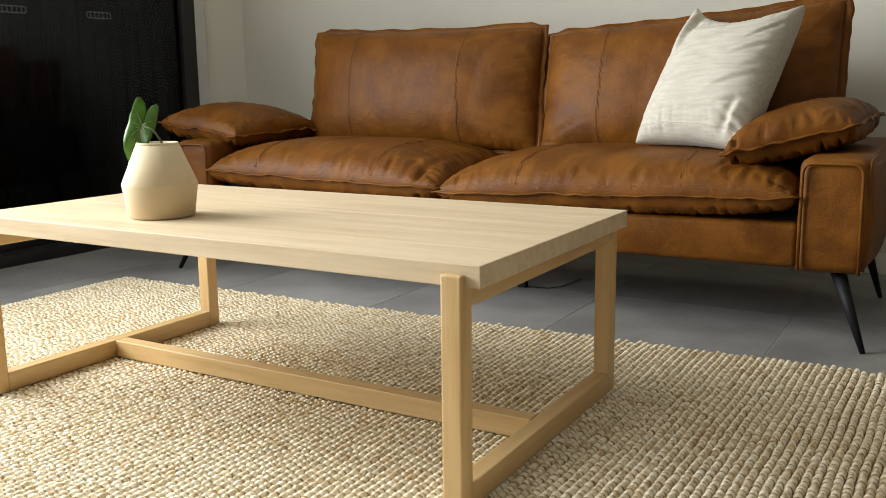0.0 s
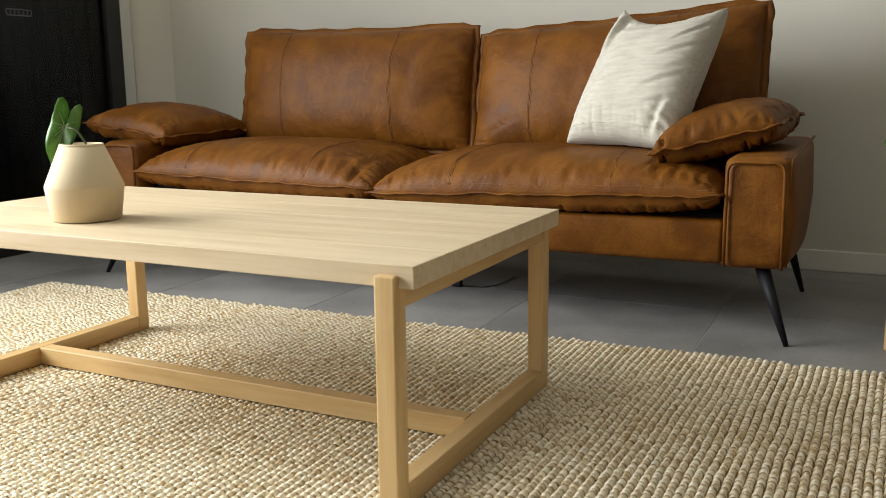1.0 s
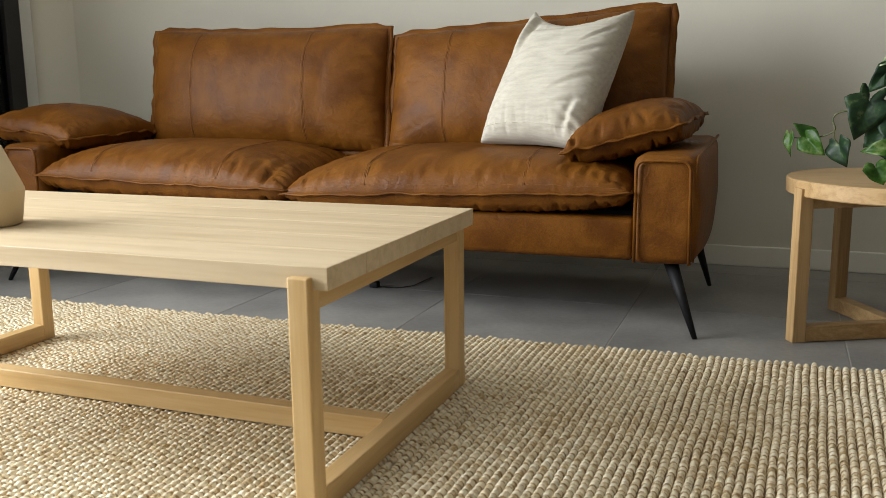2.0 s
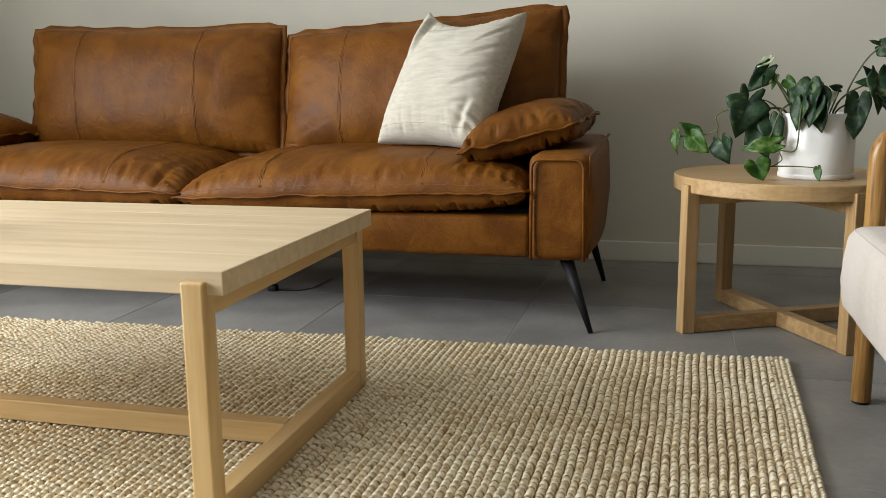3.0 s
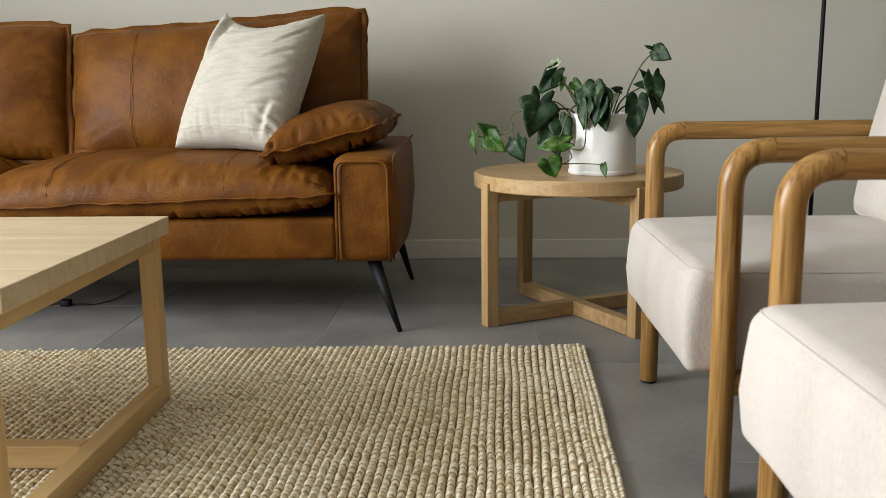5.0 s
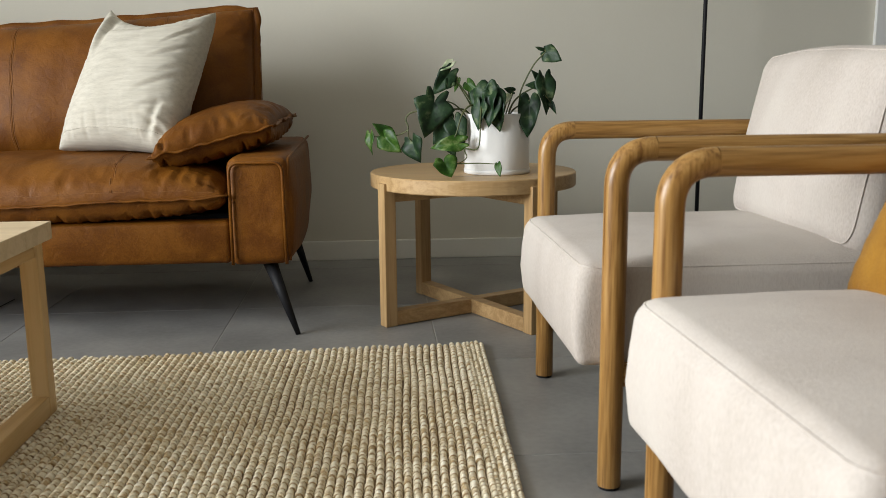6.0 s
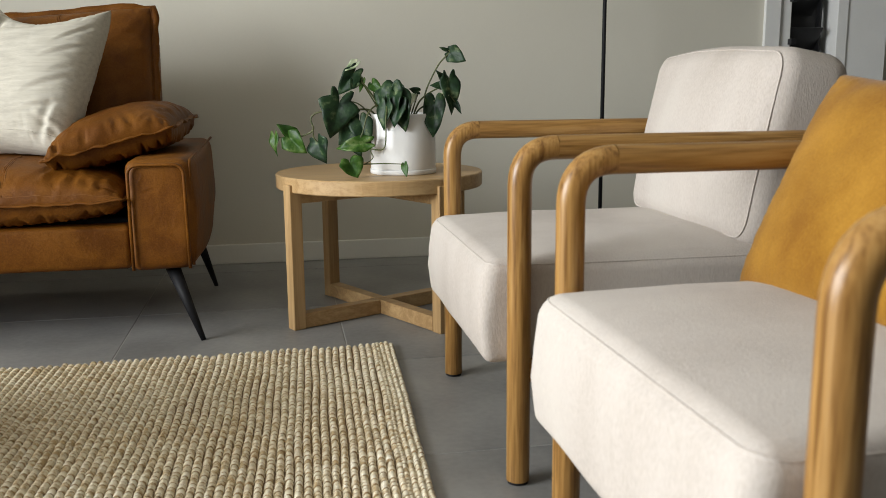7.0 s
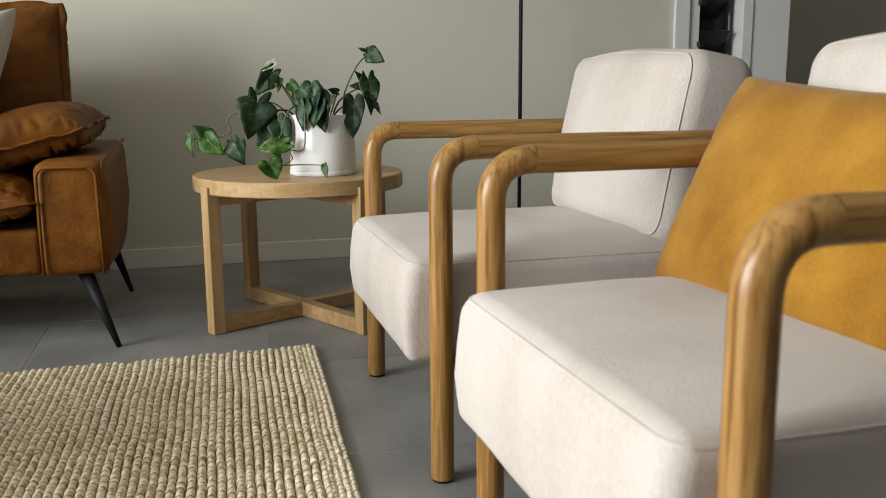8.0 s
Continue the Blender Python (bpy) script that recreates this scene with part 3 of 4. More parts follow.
# cream linen pillow that leans in the corner
c = thing("throw_pillow", (-0.25, 0.05, 0.5), "cream linen throw pillow leaning in the sofa corner", "pillow", "throw pillows")
o = c.location
pc = [(-0.489, -0.05, 0.513), (-0.135, -0.14, 0.503), (-0.035, 0.10, 0.917), (-0.385, 0.23, 0.935)]
pil = Pillow([Vector(p) - o for p in pc], 0.105, 0.075, 3.0, 0.50, 0.028, 0.0035, 3.3, 0.002, 0.0, 0.0, 0.5, 0.33, 5.0, (), (),
             ((-0.58, 0.95, -0.66, 0.30, 0.030, 0.016), (-0.62, 0.62, 0.05, 0.80, 0.014, 0.020), (0.92, 0.66, 0.60, 0.42, 0.010, 0.007), (0.90, 0.34, 0.50, 0.12, 0.011, 0.008), (0.92, 0.05, 0.65, -0.10, 0.007, 0.007),
              (0.88, -0.12, 0.40, -0.38, 0.011, 0.008), (0.90, -0.45, 0.45, -0.62, 0.009, 0.008), (0.62, -0.95, 0.72, -0.55, 0.014, 0.012), (0.95, -0.85, 0.55, -0.70, 0.010, 0.010)))
body = cushion("cover", c, pil, linen, None, (), 0.003, 96, 96)
part("hem", tube([pil.point(-0.985 + 1.97 * k / 50, -0.87 + 0.012 * fuzz(k * 0.3, 2.0), 1) for k in range(51)], 0.0016, 5), linen, body)


# ---- coffee table ----
TX0, TX1, TY0, TY1, TZ = -1.512, -0.216, -1.613, -0.930, 0.427
RUG = 0.017
ct = thing("coffee_table", ((TX0 + TX1) / 2, (TY0 + TY1) / 2, RUG), "pale oak coffee table with sled legs on the rug", "table")
CX, CY = (TX0 + TX1) / 2, (TY0 + TY1) / 2


def C(x0, x1, y0, y1, z0, z1, bevel=0.0025):
    return box(x0 - CX, x1 - CX, y0 - CY, y1 - CY, z0 - RUG, z1 - RUG, bevel)


for k in range(5):
    h = (TY1 - TY0) / 5
    part("board", C(TX0, TX1, TY0 + k * h + 0.0001, TY0 + (k + 1) * h - 0.0001, TZ - 0.036, TZ, 0.0012), table_wood[0], ct, "", False)
LEG = 0.037
for x0 in (TX0 + 0.026, TX1 - 0.026 - LEG):
    for y0 in (TY0 - 0.014, TY1 + 0.014 - LEG):
        part("leg", C(x0, x0 + LEG, y0, y0 + LEG, RUG, TZ - 0.016, 0.003), leg_wood[2], ct, "", False)
    part("foot_rail", C(x0 + 0.0006, x0 + LEG - 0.0006, TY0 - 0.014 + LEG, TY1 + 0.014 - LEG, RUG, RUG + 0.044, 0.0025), leg_wood[1], ct, "", False)
    part("apron", C(x0 + 0.004, x0 + LEG - 0.004, TY0 - 0.014 + LEG, TY1 + 0.014 - LEG, TZ - 0.072, TZ - 0.0365, 0.002), leg_wood[1], ct, "", False)
part("stretcher", C(TX0 + 0.026 + LEG, TX1 - 0.026 - LEG, CY - LEG / 2, CY + LEG / 2, RUG + 0.001, RUG + 0.044, 0.0025), leg_wood[0], ct, "", False)

# vase with one leaf
vase = thing("vase", (-1.08, -1.44, TZ), "sand coloured ceramic vase with faceted shoulders on the table", "vase")
part("body", lathe([(0.062, 0.0), (0.069, 0.003), (0.0785, 0.069), (0.0785, 0.073), (0.0445, 0.1535), (0.039, 0.1535), (0.06, 0.09), (0.05, 0.03)], 64), ceramic, vase)
part("rim", lathe([(0.0386, 0.150), (0.0443, 0.1536), (0.0435, 0.157), (0.042, 0.1582), (0.0395, 0.1582), (0.038, 0.157), (0.037, 0.150)], 64), ceramic, vase)


def leaf_mesh(size, wide=0.7, lobe=0.5, cup=0.25, curl=0.2, wavy=0.05, points=0.0, twist=0.0):
    """A heart-shaped blade: the stalk at the origin, the tip along +y, the upper side up; points: how far corners stand out."""
    bm = bmesh.new()
    knots = [(0, 1.0), (9, 0.86), (24, 0.72), (48, 0.62), (62, 0.59), (90, 0.52 + 0.22 * points), (118, 0.54 - 0.14 * points),
             (145, 0.62 * lobe / 0.5 * (1 + 0.35 * points)), (163, 0.46 * lobe / 0.5), (180, 0.06)]
    n, rings = 36, 5

    def reach(deg):
        for (a, p), (b, q) in zip(knots, knots[1:]):
            if a <= deg <= b:
                t = (deg - a) / (b - a)
                return p + (q - p) * (t * t * (3 - 2 * t) if a >= 24 and not points else t)
        return knots[-1][1]

    mid = bm.verts.new((0, 0, 0))
    last = None
    for k in range(1, rings + 1):
        row = []
        for i in range(n):
            ang = 360 * i / n - 180
            r = size * reach(abs(ang)) * k / rings
            x, y = 1.05 * wide * r * math.sin(radians(ang)), r * math.cos(radians(ang))
            f = k / rings
            z = cup * abs(x) * (1 - 0.5 * f) - curl * y * abs(y) / size + wavy * size * f * f * math.sin(ang / 15 + 60 * size) + twist * x * y / size
            row.append(bm.verts.new((x, y, z)))
        for i in range(n):
            j = (i + 1) % n
            if last is None:
                bm.faces.new((mid, row[j], row[i]))
            else:
                bm.faces.new((last[i], last[j], row[j], row[i]))
        last = row
    return bm


def add_leaf(parent, place, size, tip, face, mat, **kw):
    """A leaf at place, with the tip towards tip and the upper side towards face."""
    bm = leaf_mesh(size, **kw)
    y = Vector(tip).normalized()
    z = Vector(face)
    z = (z - y * z.dot(y)).normalized()
    x = y.cross(z)
    m = Matrix((x, y, z)).transposed().to_4x4()
    m.translation = place
    bmesh.ops.transform(bm, matrix=m, verts=bm.verts)
    ob = part("leaf", bm, mat, parent)
    so = ob.modifiers.new("thick", "SOLIDIFY")
    so.thickness = 0.0012
    return ob, m


sprig = thing("leaf_stem", (-1.08, -1.44, TZ + 0.03), "single green veined leaf standing in the vase", "leaf")
part("stalk", tube([(0.0, 0.0, 0.0), (0.010, 0.008, 0.09), (0.008, 0.004, 0.130), (-0.006, -0.006, 0.158), (-0.030, -0.012, 0.162)], 0.0024, 6), stem, sprig)
lf, m = add_leaf(sprig, (-0.030, -0.012, 0.162), 0.096, (-0.040, -0.020, -0.110), (0.50, -0.85, 0.15), leaf_fresh, wide=0.55, lobe=0.60, curl=0.10, cup=0.40, wavy=0.07)
surface = bmesh.new()
surface.from_mesh(lf.data)
for sgn in (-1, 1):
    for deg, far in ((22, 0.062), (45, 0.056), (75, 0.050), (105, 0.048), (140, 0.054)):
        row = [m @ Vector((0.7 * sgn * far * q * math.sin(radians(deg - 14 * q)), far * q * math.cos(radians(deg - 14 * q)), 0.0)) for q in (0.06, 0.25, 0.5, 0.75, 0.95)]
        part("vein", tube(on_surface(surface, row, -0.0004), [0.0026, 0.0024, 0.0021, 0.0018, 0.0014], 4), vein, lf)
part("vein", tube(on_surface(surface, [m @ Vector((0, 0.004 + 0.090 * q / 12, 0)) for q in range(13)], -0.0004), 0.0024, 4), vein, lf)
surface.free()

# ---- side table ----
DX, DY, DZ, DR = 0.738, -0.112, 0.438, 0.308
st = thing("side_table", (DX, DY, 0), "round oak side table with crossed base rails", "table")
part("tabletop", lathe([(DR - 0.003, DZ - 0.042), (DR, DZ - 0.039), (DR, DZ - 0.003), (DR - 0.003, DZ)], 96), side_wood[0], st, "", False)
for k, ang in enumerate((208, 298, 28, 118)):
    turn = pose(0, 0, 0, 0, 0, ang)
    for nm, b, ax in (("leg", box(DR - 0.030, DR + 0.008, -0.019, 0.019, 0, DZ - 0.02, 0.0025), 2),
                      ("foot_rail", box(0.0 if k % 2 else 0.019, DR - 0.030, -0.019, 0.019, 0.002, 0.045, 0.002), 0),
                      ("top_rail", box(0.0 if k % 2 else 0.019, DR - 0.030, -0.015, 0.015, DZ - 0.074, DZ - 0.0425, 0.002), 0)):
        bmesh.ops.transform(b, matrix=turn, verts=b.verts)
        part(nm, b, side_wood[ax], st, "", False)

# ---- armchairs ----
def puff(p):
    """The swelling of a back cushion."""
    x, y, z = p
    dome = max(0.0, 1 - (y / 0.272) ** 2) * max(0.0, 1 - (2 * z / 0.366 - 1) ** 2)
    return Vector((x + (0.022 if x > 0 else -0.03) * dome, y, z + 0.012 * (1 - (y / 0.272) ** 2) * z / 0.366))


def dense(points, n=14):
    return [Vector(a).lerp(Vector(b), k / n) for a, b in zip(points, points[1:]) for k in range(n)] + [Vector(points[-1])]


def armchair(place, label):
    ch = thing("armchair", place, label, "armchair", "armchairs beside the rug")
    W = 0.302
    for s in (-1, 1):
        path = bend([(0, s * W, 0.006), (0, s * W, 0.588), (0.64, s * W, 0.588), (0.70, s * W, 0.006)], 0.062, 9)
        part("front_leg", tube(dense(path[:2], 6) + path[2:11], 0.0205, 20, caps=False), chair_wood[2], ch)
        part("arm", tube(dense(path[10:12], 8) + path[12:21], 0.0205, 20, caps=False), chair_wood[0], ch)
        part("rear_leg", tube(path[20:], 0.0205, 20, caps=False), chair_wood[2], ch)
        part("side_rail", box(0.0, 0.66, s * W - 0.013, s * W + 0.013, 0.185, 0.222, 0.006), chair_wood[0], ch)
    for x, y in ((0.0, -W), (0.0, W), (0.70, -W), (0.70, W)):
        part("glide", lathe([(0.016, 0.0), (0.0185, 0.001), (0.0185, 0.006)], 16, x, y), black_metal, ch, "small dark foot glide")
    part("front_rail", box(0.02, 0.052, -W, W, 0.182, 0.220, 0.006), chair_wood[1], ch)
    part("rear_rail", box(0.62, 0.655, -W, W, 0.182, 0.220, 0.006), chair_wood[1], ch)
    bm = soft_box(-0.052, 0.62, -0.285, 0.285, 0.212, 0.394, 0.028, 0.016)
    for v in bm.verts:
        x, y, z = v.co
        t = (x + 0.052) / 0.672
        dome = max(0.0, 1 - (y / 0.282) ** 4) * max(0.0, 1 - (2 * t - 1) ** 4)
        v.co.z += 0.020 * dome * max(0.0, (z - 0.21) / 0.18)
        v.co.x -= 0.012 * math.sin(math.pi * (z - 0.20) / 0.20) * (1 - t)
        v.co += Vector((0.0022 * fuzz(x * 8, y * 8, z * 8), 0.002 * fuzz(x * 8 + 4, y * 8, z * 9), 0.003 * fuzz(x * 6, y * 6 + 9, z)))
    bmesh.ops.recalc_face_normals(bm, faces=bm.faces)
    seam = on_surface(bm, dense(bend([(0.60, -0.2755, 0.384), (-0.044, -0.2755, 0.384), (-0.044, 0.2755, 0.384), (0.60, 0.2755, 0.384)], 0.03), 5))
    seat = part("seat_cushion", bm, boucle, ch)
    part("piping", tube(seam, 0.0022, 6), boucle, seat)
    bm = soft_box(-0.075, 0.075, -0.272, 0.272, 0.0, 0.366, 0.044)
    for v in bm.verts:
        x, y, z = v.co
        v.co = puff(v.co)
        v.co += Vector((0.003 * fuzz(x * 8, y * 7, z * 7), 0.003 * fuzz(x * 8 + 4, y * 8, z * 9), 0.003 * fuzz(x * 6, y * 6 + 9, z * 6)))
    tilt = pose(0.487, 0, 0.384, 0, 11, 0)
    bmesh.ops.transform(bm, matrix=tilt, verts=bm.verts)
    bmesh.ops.recalc_face_normals(bm, faces=bm.faces)
    loop = [(-0.0605, 0.0, 0.0145), (-0.0605, -0.2575, 0.0145), (-0.0605, -0.2575, 0.3515), (-0.0605, 0.2575, 0.3515), (-0.0605, 0.2575, 0.0145), (-0.0605, 0.0, 0.0145)]
    seam = on_surface(bm, [tilt @ puff(p) for p in dense(bend(loop, 0.04), 3)], -0.0008)[:-1]
    back = part("back_cushion", bm, boucle, ch)
    part("piping", tube(seam, 0.0018, 6, True), boucle, back)
    part("back_rail", tube([(0.665, -W, 0.50), (0.665, W, 0.50)], 0.016, 14), chair_wood[1], ch)
    return ch


chair = armchair((0.84, -1.052, 0), "honey wood armchair with ivory seat and back cushions")
chair2 = copy_thing(chair, pose(0.850, -1.912, 0, 0, 0, 1.1))
for piece in chair2.children:
    if piece.name.startswith("seat_cushion"):
        piece.scale.z *= 1.04  # the plumper seat of the two
chair2["label"] = "honey wood armchair with ivory cushions holding a mustard pillow"

c = thing("throw_pillow", (1.2, -1.82, 0.4), "mustard velvet throw pillow leaning on an armchair", "pillow", "throw pillows")
o = c.location
pc = [(1.118, -2.12, 0.410), (1.111, -1.600, 0.387), (1.256, -1.600, 0.700), (1.265, -2.12, 0.665)]
cushion("cover", c, Pillow([Vector(p) - o for p in pc][::1], 0.07, 0.07, 2.6, 0.6, 0.05, 0.0016, 4.4, 0.0, 0.0, 0.0, 0.9, 0.07), mustard, None, (), 0.003, 64, 64)

# ---- floor lamp ----
lamp = thing("floor_lamp", (1.66, 0.5, 0), "thin black metal floor lamp pole behind the armchair", "lamp")
part("pole", tube([(0, 0, 0.02), (0, 0, 1.75)], 0.0075, 12), black_metal, lamp)
part("base", lathe([(0.13, 0.0), (0.135, 0.004), (0.135, 0.016), (0.12, 0.022)], 48), black_metal, lamp)


# ---- potted plant ----
pot = thing("plant_pot", (0.80, -0.19, DZ), "white cylindrical ceramic pot with a saucer on the side table", "pot", "", -15.2)
part("body", lathe([(0.087, 0.003), (0.092, 0.004), (0.0945, 0.012), (0.095, 0.168), (0.0935, 0.172), (0.0885, 0.172), (0.087, 0.163), (0.085, 0.02)], 64), white_ceramic, pot)
part("saucer", lathe([(0.0925, 0.0), (0.0963, 0.002), (0.0967, 0.013), (0.0959, 0.014), (0.0953, 0.010)], 64), white_ceramic, pot)
plant = thing("potted_plant", (0.80, -0.19, DZ + 0.02), "trailing green plant with heart-shaped leaves in a pot", "plant", "", -15.2)
part("soil", lathe([(0.03, 0.0), (0.083, 0.001), (0.084, 0.125), (0.06, 0.131), (0.01, 0.133)], 32), soil, plant)
# each leaf: stalk and tip (centimetres to the right and up from the foot of the pot), depth, width, colour
RIGHT = [
    (14.5, 38.3, 1, 19.6, 35.2, 0.8, 0), (14.0, 38.8, 1, 11.3, 39.7, 0.35, 0), (13.6, 29.0, 0, 10.3, 32.5, 0.5, 0),
    (13.3, 27.7, -1, 8.8, 27.7, 0.55, 0), (14.3, 30.0, -1, 15.5, 18.3, 0.52, 0), (13.6, 25.2, -2, 12.1, 23.3, 0.7, 2),
    (16.5, 22.3, -2, 18.3, 18.5, 0.4, 0), (10.5, 22.7, -5, 9.8, 11.0, 0.62, 0), (5.1, 26.0, 0, 2.1, 26.7, 0.6, 0), (3.8, 25.0, 0, 2.8, 21.7, 0.6, 2),
]
MIDDLE = [
    (-1.6, 25.4, -8, -3.4, 11.8, 0.72, 0), (0.4, 24.0, -9, 2.2, 12.6, 0.7, 0), (-3.6, 21.5, -9, -4.4, 13.0, 0.7, 0), (0.6, 22.5, -10, -1.0, 14.0, 0.8, 0), (-4.5, 25.7, -4, -6.5, 19.3, 0.8, 0), (-3.2, 27.0, -3, -6.5, 23.3, 0.6, 0),
    (-0.5, 27.3, -4, 2.1, 24.7, 0.7, 0), (-2.0, 24.0, -6, -4.0, 17.0, 0.6, 0), (-9.2, 28.7, 0, -6.2, 25.7, 0.7, 1), (-11.9, 29.7, -1, -12.5, 26.0, 0.4, 1),
    (-14.2, 32.0, -2, -19.1, 24.5, 0.62, 0), (-13.9, 29.3, -2, -15.2, 26.3, 0.9, 0), (-13.5, 35.0, -2, -16.4, 32.3, 0.6, 2),
]
LEFT = [
    (-17.5, 22.7, -8, -20.5, 10.7, 0.80, 3), (-12.5, 16.3, -6, -18.5, 8.7, 0.8, 0), (-11.9, 16.7, -7, -9.2, 7.3, 0.7, 0), (-15.2, 14.0, -5, -12.5, 4.7, 0.7, 0),
    (-25.2, 10.2, -6, -23.0, 2.8, 1.05, 0), (-34.5, 11.3, -4, -29.4, 6.8, 0.85, 1), (-33.0, 11.9, -3, -37.4, 15.2, 0.6, 1), (-39.2, 12.3, -3, -38.6, 6.1, 0.6, 1),
    (-9.2, 9.3, -11, -17.2, 8.0, 0.5, 1), (-13.6, 3.4, -15, -11.3, -2.6, 1.25, 1), (2.1, 2.7, -13, 2.8, -2.3, 0.55, 1),
]
rng = random.Random(4)


def spot(a, h, d):
    return Vector((0.95 * a, d, max(0.6, 0.90 * h - 0.09 * d) - 2)) / 100


for a, h, d, ta, th, wide, kind in RIGHT + MIDDLE + LEFT:
    base, tip = spot(a, h, d), spot(ta, th, d - 1.5)
    base = base.lerp(tip, 0.12)
    add_leaf(plant, base, (1.0, 1.15, 1.1, 1.0)[kind] * (tip - base).length, tip - base, (0.7 * rng.uniform(-1, 1) - 0.1, -1.0, 0.1 + 0.6 * rng.random()), (leaf_dark, leaf_bright, leaf_pale, leaf_dark)[kind],
             wide=wide, lobe=0.26 + 0.14 * rng.random(), curl=-0.05 + 0.22 * rng.random(), cup=0.15 + 0.5 * rng.random(), wavy=0.03 + 0.06 * rng.random(),
             points=1.0 if kind == 3 else 0.6 * rng.random(), twist=rng.uniform(-0.35, 0.35))


def vine(r, *points):
    """A stem through points given like the leaves, rounded between them."""
    P = [spot(*p) for p in points]
    P = [P[0] * 2 - P[1]] + P + [P[-1] * 2 - P[-2]]
    out = []
    for p, q, u, v in zip(P, P[1:], P[2:], P[3:]):
        for k in range(7):
            t = k / 7
            out.append(0.5 * (2 * q + (u - p) * t + (2 * p - 5 * q + 4 * u - v) * t * t + (3 * q - p - 3 * u + v) * t ** 3))
    out.append(P[-2])
    n = len(out) - 1
    part("stem", tube(out, [r * (1 - 0.45 * k / n) for k in range(n + 1)], 6), stem, plant)


vine(0.0032, (6.0, 15.0, 1), (7.1, 21, 1), (7.1, 26, 1), (10.8, 34, 1), (14.5, 38.3, 1), (14.0, 38.8, 1))
vine(0.0032, (2.5, 15.0, 0), (4.5, 21.5, 0), (7.5, 25, 0), (13.3, 28.3, 0), (14.3, 30.0, -1))
vine(0.0028, (3.0, 15.0, -1), (5.0, 20, -1), (10.5, 22.7, -5), (13.6, 25.2, -2), (16.5, 22.3, -2))
vine(0.0034, (-4.5, 15.0, 0), (-7.5, 22, 0), (-10.5, 27, -1), (-14.2, 32.0, -2), (-13.5, 35.0, -2))
vine(0.0030, (-5.5, 15.0, 1), (-8.0, 21.5, 0), (-11.5, 28, -1), (-11.9, 29.7, -1))
vine(0.0026, (-6.0, 16.0, 0), (-8.2, 23.0, 0), (-9.2, 28.7, 0))
for a, h, d in ((-1.6, 25.4, -8), (0.4, 24.0, -9), (-4.5, 25.7, -4), (-0.5, 27.3, -4), (5.1, 26.0, 0), (3.8, 25.0, 0), (-3.2, 27.0, -3)):
    vine(0.0026, (0.3 * a, 15.0, 0), (0.7 * a, 21.5, 0.3 * d), (a, h, d))
vine(0.0032, (-6.5, 15.0, -2), (-9.0, 19.7, -4), (-14.5, 19.8, -6), (-24.0, 19.3, -6), (-27.0, 17.2, -6), (-26.5, 13.5, -6), (-32.0, 11.4, -4), (-39.2, 11.3, -3))
vine(0.0024, (-26.5, 13.5, -6), (-26.2, 11.0, -6), (-25.2, 9.7, -6))
vine(0.0026, (-7.0, 15.5, -3), (-12.0, 21.5, -6), (-17.5, 22.7, -8))
vine(0.0028, (-5.0, 15.0, -4), (-6.0, 21.0, -7), (-8.6, 18.6, -10.5), (-10.4, 12.5, -11), (-11.9, 9.0, -11), (-9.2, 9.3, -11))
vine(0.0024, (-3.0, 15.0, -5), (-3.2, 20.8, -8.5), (-3.3, 17.0, -11.3), (-3.8, 7.8, -12), (-7.9, 7.3, -12), (-7.2, 4.7, -12.5), (-9.9, 2.7, -13), (-13.3, 2.6, -15))
vine(0.0022, (-9.9, 2.7, -13), (-4.0, 2.9, -13), (2.1, 2.7, -13))


# ---- rug ----
RX0, RX1, RY0, RY1 = -2.25, 0.722, -2.52, -0.522
rug = thing("rug", ((RX0 + RX1) / 2, (RY0 + RY1) / 2, 0), "thick woven natural jute rug on the tile floor", "rug")
RX, RY = (RX0 + RX1) / 2, (RY0 + RY1) / 2


def skew_rug(x, y):
    """The rug lies a little out of square: its right side leans in and its far edge climbs."""
    u = max(0.0, min(1.0, (x + RX + 0.9) / (RX1 + 0.9)))
    f = (y + RY - RY0) / (RY1 - RY0)
    return x + u * u * (0.043 * (y + RY - RY1) + 0.002), y + f * (0.028 * (x + RX - 0.3) + 0.016)


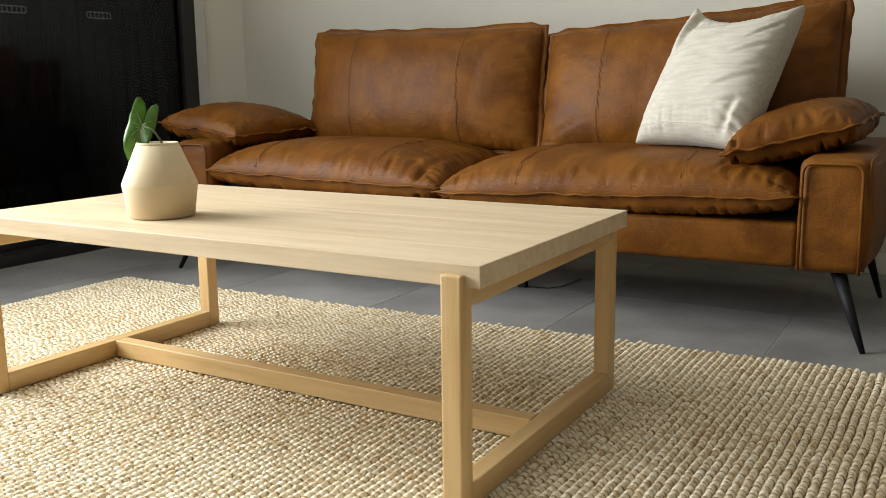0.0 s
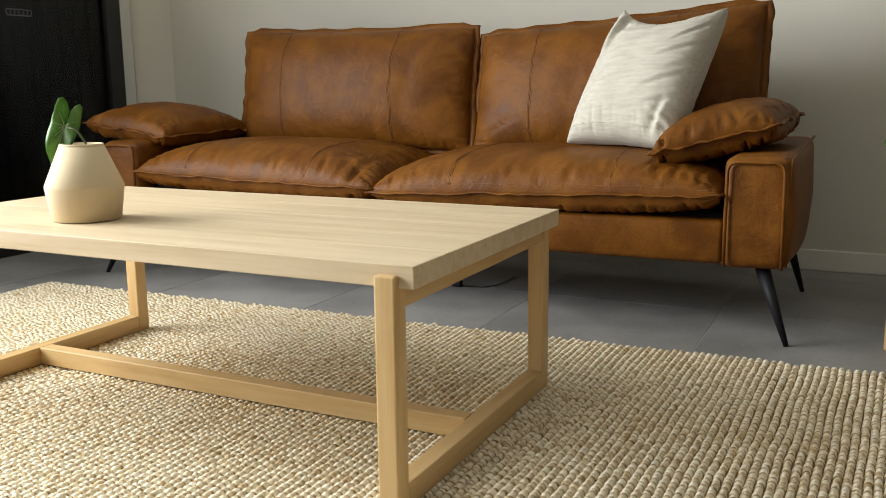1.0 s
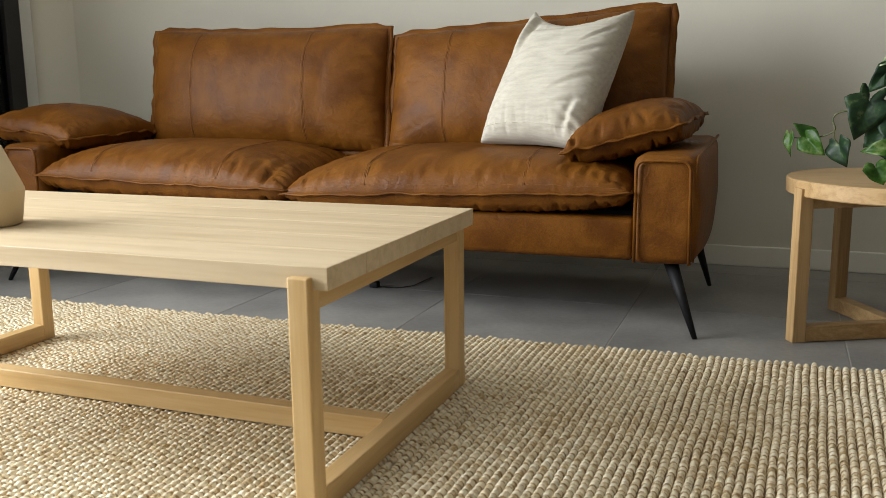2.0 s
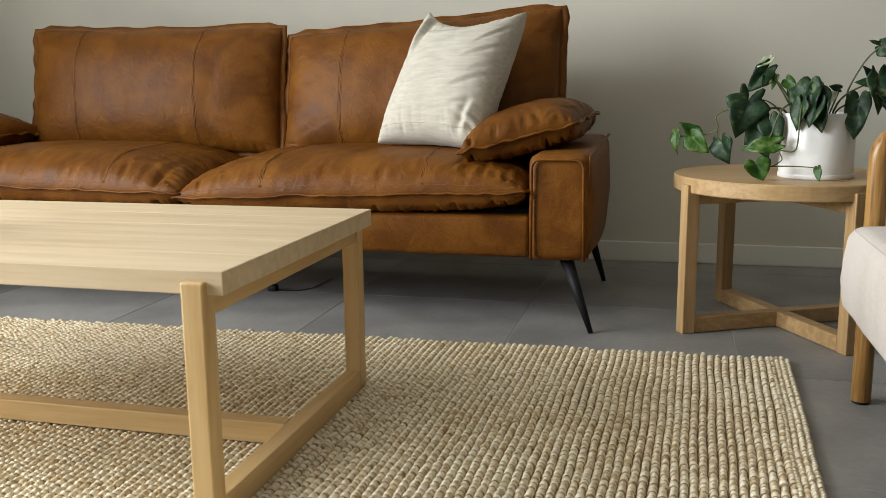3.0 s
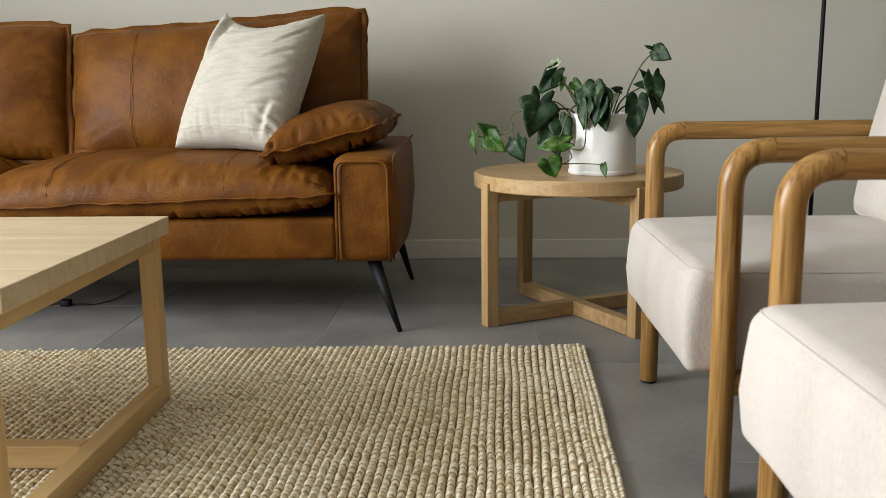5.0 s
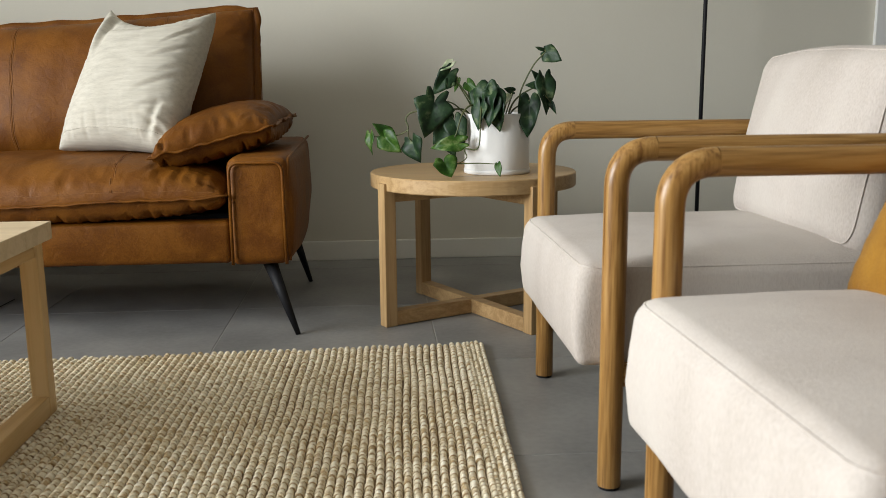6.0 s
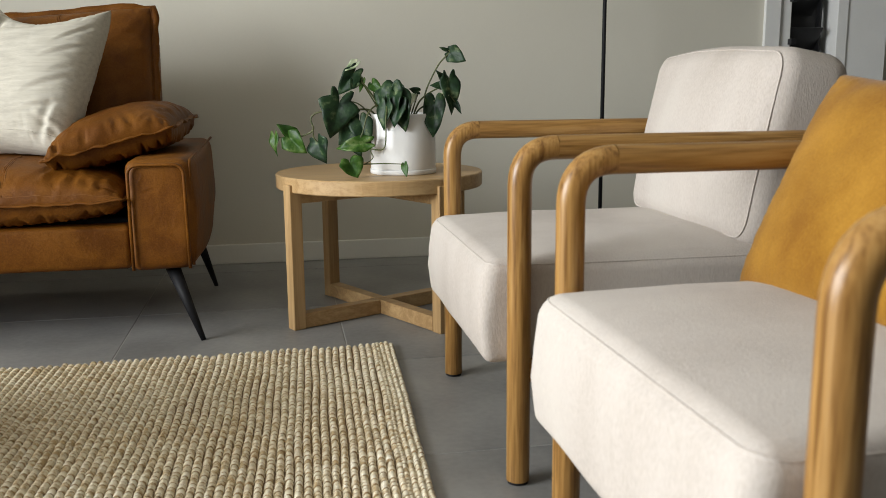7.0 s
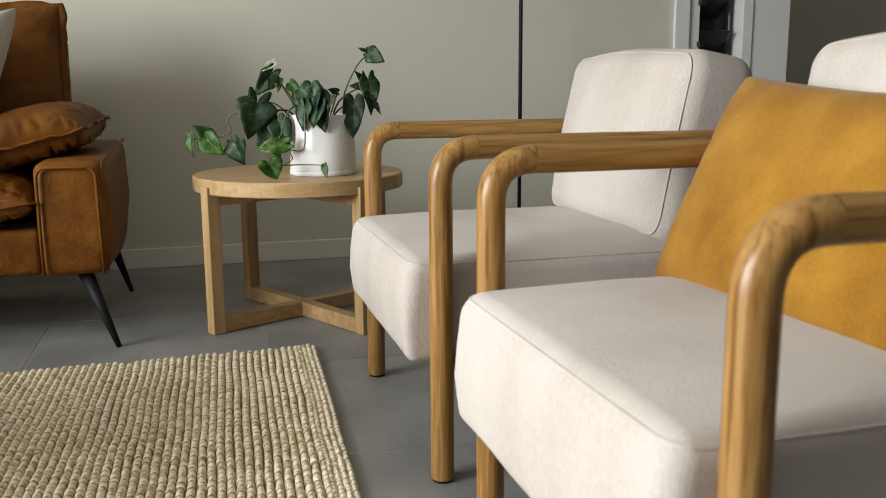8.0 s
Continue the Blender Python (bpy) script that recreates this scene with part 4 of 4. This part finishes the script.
def braid(x, y0, y1, width, length, high, rg, wander):
    """A row of plump stitches side by side along y."""
    V, F = [], []
    y = y0
    sect = [(math.cos(math.pi * k / 5), math.sin(math.pi * k / 5)) for k in range(6)]
    while y < y1:
        ln = length * rg.uniform(0.55, 1.45)
        w, h = width * rg.uniform(0.88, 1.10), high * rg.uniform(0.88, 1.10)
        skew, sx = rg.uniform(-0.05, 0.22) * length, wander * fuzz(x * 10, y * 5, 1.0) + rg.uniform(-0.0008, 0.0008)
        lift = rg.uniform(-0.0006, 0.0008)
        b = len(V)
        for k, (t, g) in enumerate(((0.0, 0.40), (0.10, 0.82), (0.5, 1.0), (0.90, 0.82), (1.0, 0.40))):
            for c, s in sect:
                V.append((*skew_rug(x + sx + 0.5 * w * (0.62 + 0.38 * g) * c, y + ln * t + skew * c), 0.0055 + lift + (h * g) * s))
        for k in range(4):
            for q in range(5):
                F.append((b + 6 * k + q, b + 6 * k + q + 1, b + 6 * k + q + 7, b + 6 * k + q + 6))
        y += ln
    me = bpy.data.meshes.new("braid")
    me.from_pydata(V, [], F)
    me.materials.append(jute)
    me.materials.append(jute_thread_shade)
    # both ends of each stitch get the binding colour, which deepens the shaded gaps
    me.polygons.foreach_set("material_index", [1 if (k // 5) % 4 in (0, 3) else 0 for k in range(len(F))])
    me.polygons.foreach_set("use_smooth", [True] * len(me.polygons))
    ob = new("braid", me)
    ob.parent = rug
    return ob


bm = box(RX0 - RX + 0.006, RX1 - RX - 0.006, RY0 - RY + 0.006, RY1 - RY - 0.006, 0.0, 0.0075)
bmesh.ops.subdivide_edges(bm, edges=bm.edges[:], cuts=12, use_grid_fill=True)
for v in bm.verts:
    v.co.x, v.co.y = skew_rug(v.co.x, v.co.y)
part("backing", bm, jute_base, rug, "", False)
rg = random.Random(9)
PITCH = 0.0172
n_rows = int((RX1 - RX0 - 0.068) / PITCH) + 1
for k in range(n_rows):
    x = RX0 - RX + 0.022 + PITCH * (k + 0.5)
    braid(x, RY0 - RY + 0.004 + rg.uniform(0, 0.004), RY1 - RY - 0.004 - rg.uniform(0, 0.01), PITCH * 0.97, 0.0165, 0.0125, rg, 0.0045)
for k in range(4):
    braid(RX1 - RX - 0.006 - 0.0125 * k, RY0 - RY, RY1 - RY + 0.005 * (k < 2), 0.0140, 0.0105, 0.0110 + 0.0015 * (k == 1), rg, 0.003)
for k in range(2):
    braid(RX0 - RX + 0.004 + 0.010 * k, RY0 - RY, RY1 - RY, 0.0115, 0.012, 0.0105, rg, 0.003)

# ---- floor tiles ----
T = 0.603
bm = box(-T / 2 + 0.0014, T / 2 - 0.0014, -T / 2 + 0.0014, T / 2 - 0.0014, -0.012, 0.0, 0.0008, 1)
first = part("tile", bm, tile_mat, floor, "", False)
i0, i1 = math.floor(X0 / T), math.ceil(X1 / T)
j0, j1 = math.floor(Y0 / T), math.ceil((Y1 + 0.75) / T)
cells = [(i, j) for i in range(i0, i1) for j in range(j0, j1)]
for n, (i, j) in enumerate(cells):
    ob = first if n == 0 else new("tile", first.data)
    ob.parent = floor
    ob.location = ((i + 0.5) * T, (j + 0.5) * T, 0)
